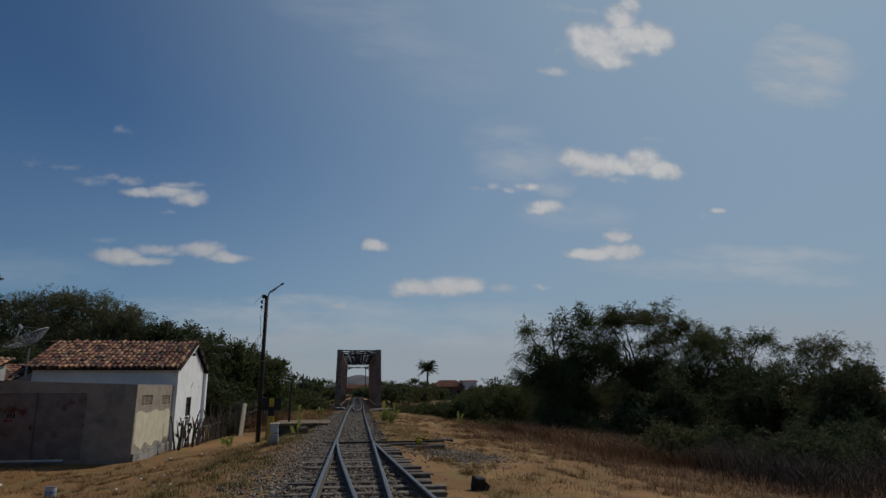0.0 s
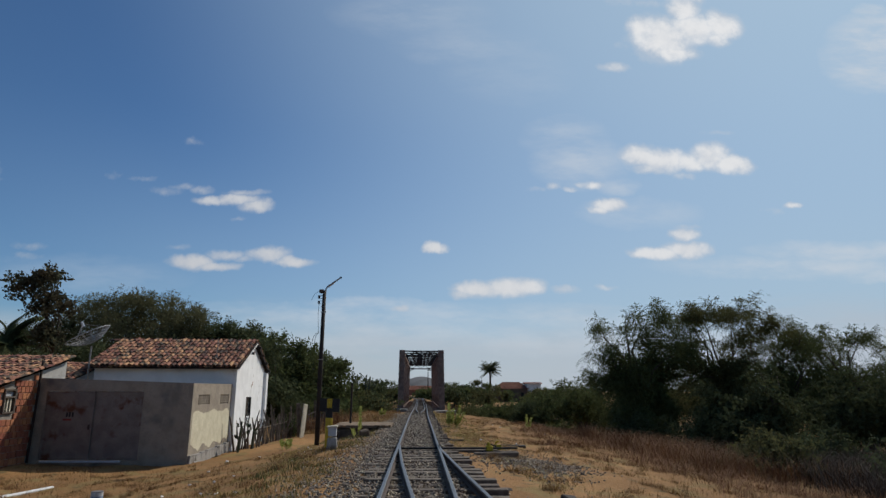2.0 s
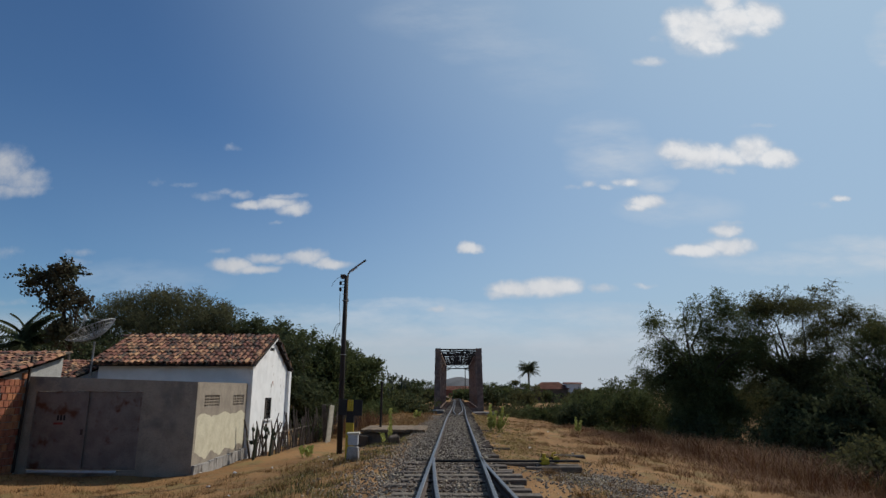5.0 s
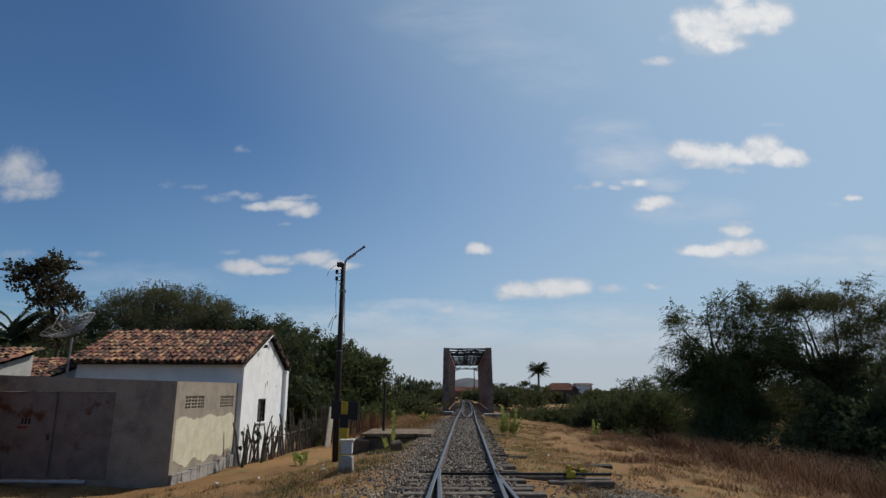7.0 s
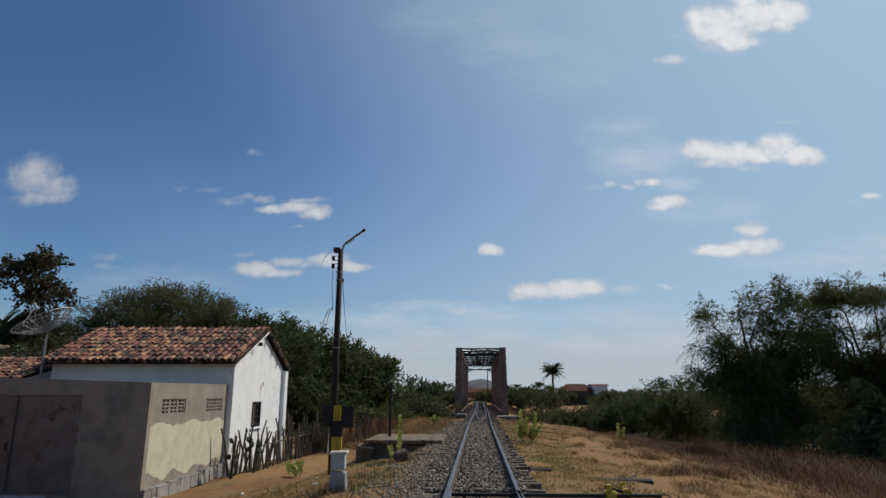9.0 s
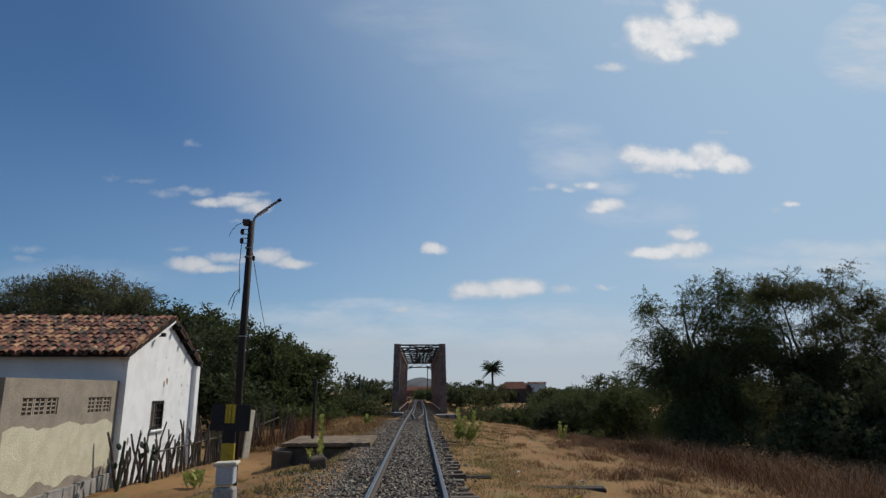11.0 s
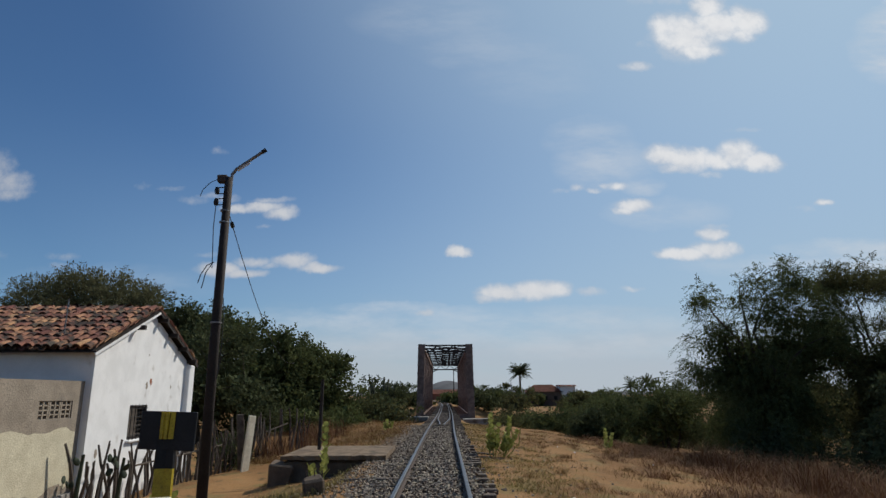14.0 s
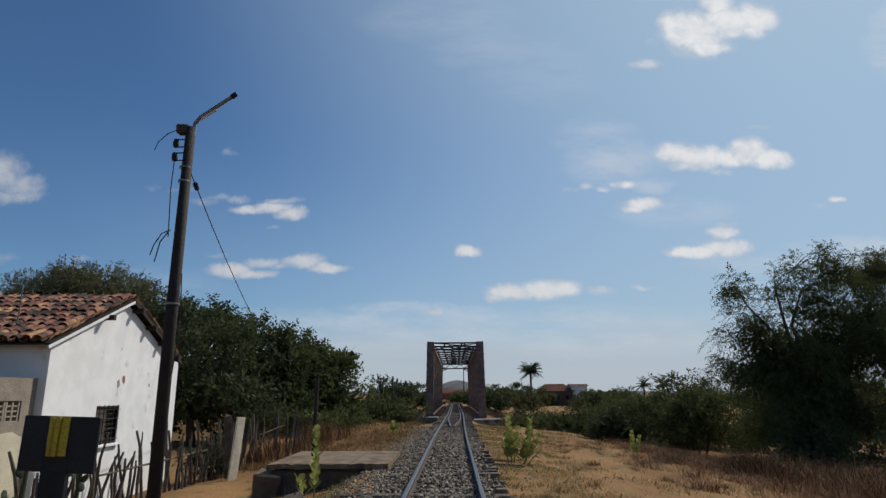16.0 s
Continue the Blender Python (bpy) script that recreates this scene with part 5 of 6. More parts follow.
tree("mesquite_tree", (25.2, 44.2), [(0, 0, 4.7, 3.0, 2.6, 2.6, 290), (0, 0, 6.9, 2.6, 2.2, 0.7, 110), (0, 0, 2.0, 3.0, 2.6, 1.6, 120)], M_LEAF, L_MESQ, 110, **MESQ)
tree("mesquite_tree", (30.0, 45.0), [(0, 0, 4.7, 4.2, 3.4, 2.6, 330), (-0.4, 0, 7.1, 3.8, 2.8, 0.8, 180), (0, 0, 1.8, 4.2, 3.4, 1.5, 150)], M_LEAF, L_MESQ, 103, **MESQ)
tree("mesquite_tree", (37.0, 45.5), [(0, 0, 4.2, 4.4, 3.4, 2.6, 290), (0, 0, 6.6, 4.0, 2.8, 0.8, 150), (0, 0, 1.8, 4.2, 3.2, 1.5, 110)], M_LEAF_OLIVE, L_MESQ, 104, **MESQ)
tree("mesquite_tree", (26.0, 37.5), [(0, 0, 3.0, 3.4, 2.8, 2.2, 180), (0, 0, 1.5, 3.4, 2.8, 1.3, 110)], M_LEAF_DARK, L_MESQ, 111, **DEEP)
tree("mesquite_tree", (19.0, 37.2), [(0, 0, 2.6, 3.0, 2.4, 2.0, 170), (0, 0, 1.3, 3.0, 2.4, 1.1, 90)], M_LEAF_DARK, L_MESQ, 112, **DEEP)
tree("mesquite_tree", (25.8, 30.0), [(0, 0, 2.4, 3.4, 2.8, 1.8, 150), (0, 0, 4.2, 3.0, 2.2, 0.6, 54)], M_LEAF_DARK, L_MESQ, 106, **DEEP)
tree("mesquite_tree", (17.4, 47.5), [(0, 0, 3.0, 3.8, 2.8, 2.7, 160)], M_LEAF_DARK, L_MESQ, 107, **DEEP)
tree("mesquite_tree", (24.0, 50.0), [(0, 0, 3.2, 4.6, 3.0, 2.9, 180)], M_LEAF_DARK, L_MESQ, 108, **DEEP)
tree("mesquite_tree", (33.0, 51.0), [(0, 0, 3.2, 4.6, 3.0, 2.9, 180)], M_LEAF_DARK, L_MESQ, 109, **DEEP)
tree("mesquite_tree", (43.0, 50.0), [(0, 0, 3.0, 5.0, 3.4, 2.7, 160)], M_LEAF_DARK, L_MESQ, 113, **DEEP)

BUSH = dict(fill=6, category="shrub", stems=3, fork=0.3, trunk=0.05, limbs=6, twigs=8, per_twig=9, size=0.15, twig_len=0.55, droop=0.25, cluster=0.32, wide=0.22, group="shrubs")
L_BUSH = "dense green scrub bush growing on the bank"
random.seed(44)
for x, y, r, h, mat in ((13.4, 25.2, 1.7, 1.4, M_LEAF_OLIVE), (17.6, 23.2, 1.9, 1.5, M_LEAF_DARK), (16.4, 36.8, 2.2, 2.2, M_LEAF_DARK), (21.6, 39.4, 2.6, 2.6, M_LEAF_DARK),
                        (12.6, 38.8, 1.5, 1.5, M_LEAF_DARK), (30.0, 37.0, 2.8, 2.8, M_LEAF_DARK), (17.6, 30.0, 1.7, 1.5, M_LEAF_DARK), (21.0, 25.5, 2.2, 2.0, M_LEAF_DARK),
                        (11.6, 46.0, 2.3, 3.9, M_LEAF), (9.4, 49.0, 2.0, 3.3, M_LEAF), (13.2, 51.5, 2.4, 4.6, M_LEAF_DARK), (8.0, 47.5, 1.2, 1.4, M_LEAF_DARK),
                        (6.9, 53.0, 1.5, 1.7, M_LEAF), (9.2, 56.5, 1.7, 2.2, M_LEAF), (14.8, 58.0, 2.6, 4.4, M_LEAF_OLIVE), (18.5, 55.0, 3.0, 5.0, M_LEAF)):
    big = max(1.0, r / 1.7)
    tree("shrub", (x, y), [(0, 0, h * 0.55, r, r * 0.9, h * 0.42, int(42 * big)), (random.uniform(-0.5, 0.5), 0, h * 0.35, r * 1.1, r, h * 0.33, int(34 * big))], mat, L_BUSH, int(x * 10 + y), **BUSH)
FAR = dict(category="shrub", stems=3, fork=0.3, trunk=0.06, limbs=6, fill=5, twigs=7, per_twig=7, size=0.3, twig_len=0.8, droop=0.2, cluster=0.5, wide=0.28, group="riverside scrub")
L_FAR = "thick green scrub bush along the dry river"
rng = np.random.default_rng(77)
spots = [(-2.9, 113, 1.1, 1.3), (3.6, 114, 1.2, 1.5), (2.6, 124, 1.4, 1.6), (-5.2, 128, 1.6, 1.8), (1.6, 138, 2.0, 1.7), (4.6, 131, 1.8, 2.2), (-9.0, 140, 2.0, 2.4),
         (15.5, 210, 3.2, 6.0), (19.5, 212, 3.2, 6.8), (23.4, 213, 3.0, 6.2), (27.0, 193, 2.6, 3.4)]
for xr, yr, rr, hr, count in (((4.5, 14), (57, 74), (1.2, 2.0), (1.6, 3.4), 16), ((9, 26), (72, 94), (1.6, 3.0), (2.4, 5.6), 16),
                              ((-24, -4.5), (57, 72), (1.4, 2.2), (2.0, 3.8), 15), ((-26, -5), (74, 95), (1.8, 2.8), (3.4, 6.0), 10),
                              ((6, 60), (98, 150), (2.0, 3.6), (2.8, 5.2), 22), ((-60, -5), (100, 150), (2.4, 4.0), (3.4, 6.4), 20),
                              ((4, 75), (152, 190), (3.0, 5.0), (2.6, 4.4), 22), ((-60, -8), (152, 190), (3.4, 5.0), (4.0, 6.0), 10)):
    for _ in range(count):
        spots.append((rng.uniform(*xr), rng.uniform(*yr), rng.uniform(*rr), rng.uniform(*hr)))
for i, (x, y, r, h) in enumerate(spots):
    far = 1.0 + 0.6 * (y > 95) + 0.7 * (y > 151)
    tree("shrub", (x, y), [(0, 0, h * 0.5, r, r, h * 0.45, 30 if y < 95 else 14)], (M_LEAF, M_LEAF_DARK, M_LEAF_LIGHT, M_LEAF_OLIVE, M_LEAF_LIGHT)[i % 5], L_FAR, 300 + i, **{**FAR, "limbs": 4, "size": 0.26 * far, "per_twig": 7 if y < 95 else 5})
for i, (x, y, r, h, mat) in enumerate(((-5.6, 50.5, 1.2, 1.0, M_LEAF_LIGHT), (-7.2, 49, 1.3, 1.2, M_LEAF_LIGHT), (-5.2, 57.5, 1.4, 2.4, M_LEAF_OLIVE), (-4.4, 62.5, 1.2, 2.6, M_LEAF), (-8.0, 61, 1.8, 3.4, M_LEAF), (-10, 47.5, 1.6, 1.7, M_LEAF_DARK), (4.8, 60, 1.2, 1.2, M_LEAF_OLIVE), (4.6, 55.5, 1.2, 1.0, M_LEAF_OLIVE))):
    tree("shrub", (x, y), [(0, 0, h * 0.5, r, r, h * 0.45, 50)], mat, L_BUSH, 500 + i, **{**BUSH, "size": 0.16})

tree("shrub", (-6.55, 34.2), [(0, 0, 0.55, 0.45, 0.45, 0.5, 40)], M_LEAF_DARK, "dark green bush growing through the stake fence", 520, **{**BUSH, "twig_len": 0.3, "size": 0.09})

# broadleaf trees behind the house
BROAD = dict(fill=7, twigs=12, per_twig=7, size=0.2, twig_len=0.8, droop=0.2, cluster=0.55, wide=0.32, limbs=10, trunk=0.2, group="trees behind the house")
L_BROAD = "dense dark green broadleaf tree with rounded crown"
tree("broadleaf_tree", (-11.2, 52), [(0, 0, 4.0, 3.4, 3.2, 2.6, 150), (-1.6, 0, 5.8, 2.2, 2.2, 1.4, 70), (1.4, 0, 2.4, 2.6, 2.6, 2.0, 80), (1.9, -0.4, 4.9, 1.3, 1.3, 0.8, 34)], M_LEAF, L_BROAD, 201, **BROAD)
tree("broadleaf_tree", (-8.0, 54.5), [(-0.2, 0, 2.8, 2.0, 2.4, 2.0, 90), (0.5, -0.3, 4.4, 1.2, 1.3, 0.7, 34), (-1.2, 0, 4.8, 1.0, 1.2, 0.7, 26), (0, 0, 1.6, 2.0, 2.4, 1.4, 60)], M_LEAF, L_BROAD, 202, **BROAD)
tree("broadleaf_tree", (-15.5, 50), [(0, 0, 4.2, 3.4, 3.0, 2.8, 130), (0, 0, 6.4, 2.4, 2.2, 1.3, 60)], M_LEAF_DARK, L_BROAD, 203, **BROAD)
tree("broadleaf_tree", (-12.0, 45.5), [(0, 0, 3.2, 2.6, 2.4, 2.2, 110)], M_LEAF_DARK, L_BROAD, 204, **BROAD)
L_FEATHER = "tall light olive tree with fine sparse foliage"
FINE = {**BROAD, "size": 0.2, "wide": 0.15, "feather": 0.4, "droop": 0.35, "twigs": 13, "per_twig": 9, "cluster": 0.5, "fill": 12}
tree("olive_green_tree", (-27.0, 57.5), [(0, 0, 6.2, 4.2, 3.6, 3.4, 240), (-0.2, 0, 10.2, 2.6, 2.2, 1.7, 110), (2.6, 0, 8.4, 2.0, 2.0, 1.4, 70)], M_LEAF_DRY, L_FEATHER, 211, **FINE)
tree("olive_green_tree", (-22.0, 53), [(0, 0, 5.6, 3.8, 3.0, 3.4, 230), (0, 0, 8.8, 2.8, 2.0, 1.3, 100)], M_LEAF_DRY, L_FEATHER, 212, **FINE)
tree("olive_green_tree", (-33, 57), [(0, 0, 5.4, 4.0, 3.2, 3.4, 180), (0, 0, 8.2, 2.8, 2.2, 1.4, 70)], M_LEAF_DARK, L_FEATHER, 213, **FINE)
tree("olive_green_tree", (-17.6, 49.5), [(0, 0, 4.6, 3.2, 2.6, 3.0, 190), (-0.6, 0, 7.5, 2.2, 1.6, 1.0, 80)], M_LEAF_DRY, L_FEATHER, 214, **FINE)
tree("olive_green_tree", (-31.0, 60.0), [(0, 0, 7.0, 3.8, 3.2, 3.8, 240), (0, 0, 10.9, 2.8, 2.2, 1.5, 110)], M_LEAF_DRY, L_FEATHER, 219, **FINE)
tree("brown_leaved_tree", (-20.9, 38.4), [(-1.9, 0, 8.8, 1.5, 1.3, 1.2, 45), (-1.0, 0, 7.2, 1.1, 1.0, 0.8, 27), (-0.4, 0, 5.8, 0.7, 0.7, 0.8, 27)], M_LEAF_BROWN, "tall leaning tree with sparse brownish leaves", 215, **{**BROAD, "trunk": 0.11, "fork": 0.5, "twigs": 8, "per_twig": 6, "size": 0.19, "wide": 0.4, "twig_len": 0.55, "cluster": 0.35, "fill": 0})
tree("broadleaf_tree", (-38, 56), [(0, 0, 4.0, 4.0, 3.6, 3.4, 150)], M_LEAF_DARK, L_BROAD, 216, **BROAD)
tree("broadleaf_tree", (-27, 47), [(0, 0, 3.4, 3.4, 3.0, 2.6, 120)], M_LEAF_DARK, L_BROAD, 217, **BROAD)
tree("broadleaf_tree", (-22.5, 43), [(0, 0, 3.2, 3.0, 2.6, 2.2, 110)], M_LEAF_DARK, L_BROAD, 218, **BROAD)


def palm(at, height, frond, count, label, seed, thick=0.16):
    random.seed(seed)
    x, y = at
    b = gz(x, y)
    pl = thing("palm_tree", (x, y, b), label, "palm", "palms")
    part("trunk", tube([(0, 0, -0.2), (0.1, 0, height * 0.5), (0, 0, height)], [thick * 1.3, thick, thick * 0.8], 8), M_BARK, pl)
    verts, faces = [], []
    for i in range(count):
        a = 2 * math.pi * i / count * 2.4
        lift = -0.7 + 2.2 * random.random() ** 0.8
        Lf = frond * random.uniform(0.8, 1.1)
        n = 16
        for k in range(n):
            s = (k + 0.7) / n
            r = Lf * s * math.cos(lift * (1 - 0.4 * s))
            z = height + Lf * (s * math.sin(lift) - 0.3 * s * s)
            c = Vector((r * math.cos(a), r * math.sin(a), z))
            for sd in (-1, 1):
                w = 0.3 * frond * (1 - 0.65 * s)
                tip = c + Vector((-math.sin(a) * sd * w + 0.3 * w * math.cos(a), math.cos(a) * sd * w + 0.3 * w * math.sin(a), -0.55 * w))
                e = Vector((math.cos(a), math.sin(a), -0.3)) * frond * 0.03
                j = len(verts)
                verts += [c - e, c + e, tip + e * 0.4, tip - e * 0.4]
                faces.append((j, j + 1, j + 2, j + 3))
    link("fronds", fast_mesh("fronds", np.array([v[:] for v in verts]), np.array(faces), M_LEAF_DARK), pl)


palm((25.0, 220), 10.9, 4.1, 76, "single coconut palm dark against the sky", 61, 0.35)
palm((-24.6, 39.5), 5.4, 2.6, 26, "drooping palm among the trees", 62, 0.2)
palm((48, 175), 5.5, 3.0, 18, "small palm on the far bank", 63, 0.25)
palm((52, 172), 6.0, 3.0, 18, "small palm on the far bank", 64, 0.25)


# ---- far houses and hills ----
# brown kept dark to include the shade on the distant house's front
M_SHADED_WALL = material("far shaded brown wall", (0.16, 0.11, 0.085), (0.12, 0.085, 0.065), 1.0, 0.95, bump=0)


def far_house(at, w, d, h, roof, wallmat, label, windows=3, hip=0.0):
    x, y = at
    fh = thing("distant_house", (x, y, gz(x, y)), label, "house", "distant houses")
    part("wall", box((w, d, h), (0, 0, h / 2 - 0.5), bevel=0.02), wallmat, fh)
    bm = bmesh.new()
    for s in (-1, 1):
        v = [bm.verts.new(p) for p in ((-w / 2 - 0.5, s * (d / 2 + 0.5), h - 0.6), (w / 2 + 0.5, s * (d / 2 + 0.5), h - 0.6), (w / 2 + 0.5 - hip, 0, h - 0.6 + roof), (-w / 2 - 0.5 + hip, 0, h - 0.6 + roof))]
        bm.faces.new(v)
        if hip:
            ends = ((s * (w / 2 + 0.5), -d / 2 - 0.5, h - 0.6), (s * (w / 2 + 0.5), d / 2 + 0.5, h - 0.6), (s * (w / 2 + 0.5 - hip), 0, h - 0.6 + roof))
            bm.faces.new([bm.verts.new(p) for p in ends])
    bmesh.ops.solidify(bm, geom=bm.faces[:], thickness=0.15)
    part("roof", bm, M_REDROOF, fh, "red clay tile roof")
    for k in range(windows):
        part("window", box((0.9, 0.1, 1.1), (-w / 2 + (k + 0.7) * w / windows * 0.9, -d / 2 - 0.02, h * 0.5), bevel=0.02), M_DARK, fh)
    return fh


far_house((29.4, 200), 9.6, 8, 4.7, 2.1, M_SHADED_WALL, "distant brown house under a hipped red tile roof", hip=2.6)
far_house((36.0, 199), 4.4, 6, 6.2, 0.5, M_WHITE, "distant white house end under a red roof", 1)
far_house((1.5, 240), 15, 10, 2.6, 1.5, M_REDROOF, "long low red-roofed house beyond the bridge", 0)
for x, y, h in ((2.9, 205, 9.0), (21.0, 210, 7.0)):
    fp = thing("distant_pole", (x, y, gz(x, y)), "distant dark utility pole", "pole", "distant poles")
    part("shaft", tube([(0, 0, -0.3), (0, 0, h)], [0.17, 0.12], 6), M_POLE, fp)


def hills():
    xs = np.linspace(-1400, 1500, 160)
    ridge = 12 + 8 * np.sin(xs / 170) * np.sin(xs / 410 + 1) + 4 * np.sin(xs / 61 + 2) + 48 * np.exp(-((xs - 10) / 110) ** 2)
    verts = np.concatenate([np.stack([xs, np.full_like(xs, 2600.0), np.full_like(xs, -5.0)], -1), np.stack([xs, np.full_like(xs, 2800.0), np.maximum(ridge, 4)], -1), np.stack([xs, np.full_like(xs, 3200.0), np.full_like(xs, -5.0)], -1)])
    n = len(xs)
    a = np.arange(n - 1)
    faces = np.concatenate([np.stack([a, a + 1, a + 1 + n, a + n], -1), np.stack([a + n, a + n + 1, a + 1 + 2 * n, a + 2 * n], -1)])
    tagged(new("backdrop", fast_mesh("backdrop", verts, faces, M_HILL, smooth=True)), "low hazy blue-grey hills on the horizon", "hills", kind="structure")


hills()

# ---- lineside things on the house side ----
def make_pole():
    x, y = -3.53, 24.25
    b = gz(x, y)
    pl = thing("lamp_pole", (x, y, b), "tall dark timber pole with a bent tube lamp bracket", "utility pole")
    H = 5.0 - b
    part("shaft", tube([(0.0, 0, -0.3), (0.0, 0, H * 0.5), (0.02, 0, H)], [0.086, 0.078, 0.066], 12), M_POLE, pl, smooth=True)
    part("lamp_arm", tube([(0.06, 0, H - 0.12), (0.07, 0, H + 0.06), (0.14, 0, H + 0.16), (0.58, 0, H + 0.48)], 0.027, 10), M_GALV, pl, "grey bent steel tube")
    part("lamp_end", tube([(0.56, 0, H + 0.465), (0.63, 0, H + 0.515)], 0.036, 10), M_BLACK, pl)
    part("lamp_strip", tube([(0.16, 0, H + 0.13), (0.36, 0, H + 0.275)], 0.02, 8), M_LITTER, pl)
    part("junction_box", box((0.16, 0.13, 0.14), (-0.08, 0, H - 0.03), (0, -6, 10), 0.02, 0.012), M_STAKE, pl)
    for z in (H - 0.24, H - 0.44):
        ins = part("insulator", tube([(-0.16, -0.02, z - 0.06), (-0.16, -0.02, z - 0.02), (-0.16, -0.02, z + 0.02), (-0.16, -0.02, z + 0.06)], [0.03, 0.042, 0.042, 0.028], 10), M_BLACK, pl)
        for o in (-0.055, 0.055):
            part("bracket", box((0.2, 0.02, 0.014), (-0.09, -0.02, z + o), (0, 0, 0), 0.003), M_BLACK, ins)
    for z in (H - 0.6, H - 0.8, H - 2.5):
        part("strap", tube([(0, 0, z - 0.012), (0, 0, z + 0.012)], 0.08 + 0.005 * (H - z), 12), M_GALV, pl)

    def wire(name, pts, r=0.008):
        part(name, tube(pts, r, 5), M_CABLE, pl)

    wire("loose_wire", [(-0.16, 0, H - 0.02), (-0.28, -0.04, H - 0.1), (-0.38, -0.08, H - 0.24), (-0.42, -0.08, H - 0.36)], 0.006)
    wire("loose_wire", [(-0.16, -0.02, H - 0.5), (-0.17, -0.02, H - 0.9), (-0.14, -0.05, H - 1.25), (-0.12, -0.06, H - 1.6)], 0.007)
    wire("loose_wire", [(-0.1, -0.05, H - 1.5), (-0.2, -0.08, H - 1.56), (-0.28, -0.1, H - 1.72), (-0.32, -0.1, H - 1.86)], 0.008)
    wire("loose_wire", [(-0.12, -0.05, H - 1.52), (-0.2, -0.1, H - 1.68), (-0.25, -0.1, H - 1.95)], 0.008)
    wire("loose_wire", [(0.1, -0.03, H - 2.1), (0.13, -0.04, H - 2.5), (0.13, -0.03, H - 2.9), (0.09, -0.02, H - 3.4)], 0.007)
    pts = []
    a, c = Vector((0.08, 0, H - 0.68)), Vector((-4.0, 21.7, 3.0 - b))
    for k in range(15):
        s = k / 14
        p = a.lerp(c, s)
        p.z -= 3.3 * s * (1 - s)
        pts.append(p)
    wire("service_cable", pts, 0.008)
    part("cable_clamp", tube([pts[0].lerp(pts[1], 0.18), pts[0].lerp(pts[1], 0.26)], 0.035, 8), M_CABLE, pl)


def make_sign():
    x, y = -2.67, 20.9
    b = gz(x, y)
    sg = thing("track_sign", (x, y, b), "black railway sign board with faded yellow strip on striped post", "sign")
    part("board", box((0.62, 0.03, 0.385), (0, 0, 0.99 - b), (0, 1.5, -9), 0.006), M_BLACK, sg)
    bm = bmesh.new()
    for i, (xx, w, dy) in enumerate(((-0.05, 0.05, 0.0), (0.0, 0.035, -0.012), (0.05, 0.05, 0.0))):
        add_box(bm, (w, 0.02, 0.27), (xx, -0.03 + dy, 1.045 - b), (0, 1.5, -9 + 25 * (i - 1)))
    part("yellow_strip", bm, M_YELLOW, sg, "faded yellow folded strip")
    for z0, z1, mat in ((-0.2, 0.62, M_YELLOW), (0.62, 0.8, M_BLACK), (0.8, 0.98, M_BLACK)):
        z0, z1 = (z0 if z0 < 0 else z0 - b), z1 - b
        bm = bmesh.new()
        for xx, ry in ((-0.05, 20), (0.05, -20)):
            add_box(bm, (0.1, 0.03, z1 - z0), (xx, 0, (z0 + z1) / 2), (0, 0, ry))
        part("post_section", bm, mat, sg)


def make_marker():
    x, y = -2.45, 20.15
    b = gz(x, y)
    mk = thing("concrete_marker", (x, y, b), "grey-blue painted concrete cable marker with a pale cap", "marker post")
    top = 0.4 - b
    bm = box((0.3, 0.3, 0.42), (0, 0, top * 0.18), (0, 0, 4), 0.02)
    for v in bm.verts:
        k = 1.0 - 0.22 * max(0.0, v.co.z) / 0.5
        v.co.x *= k
        v.co.y *= k
    part("foot", bm, M_CONCRETE, mk)
    part("body", box((0.23, 0.23, top - 0.36), (0, 0, top - (top - 0.36) / 2), (0, 0, 4), 0.012), M_PALECONC, mk)
    part("cap", box((0.3, 0.28, 0.045), (0, 0, top + 0.015), (0, -2, 4), 0.01), M_WOODPALE, mk)


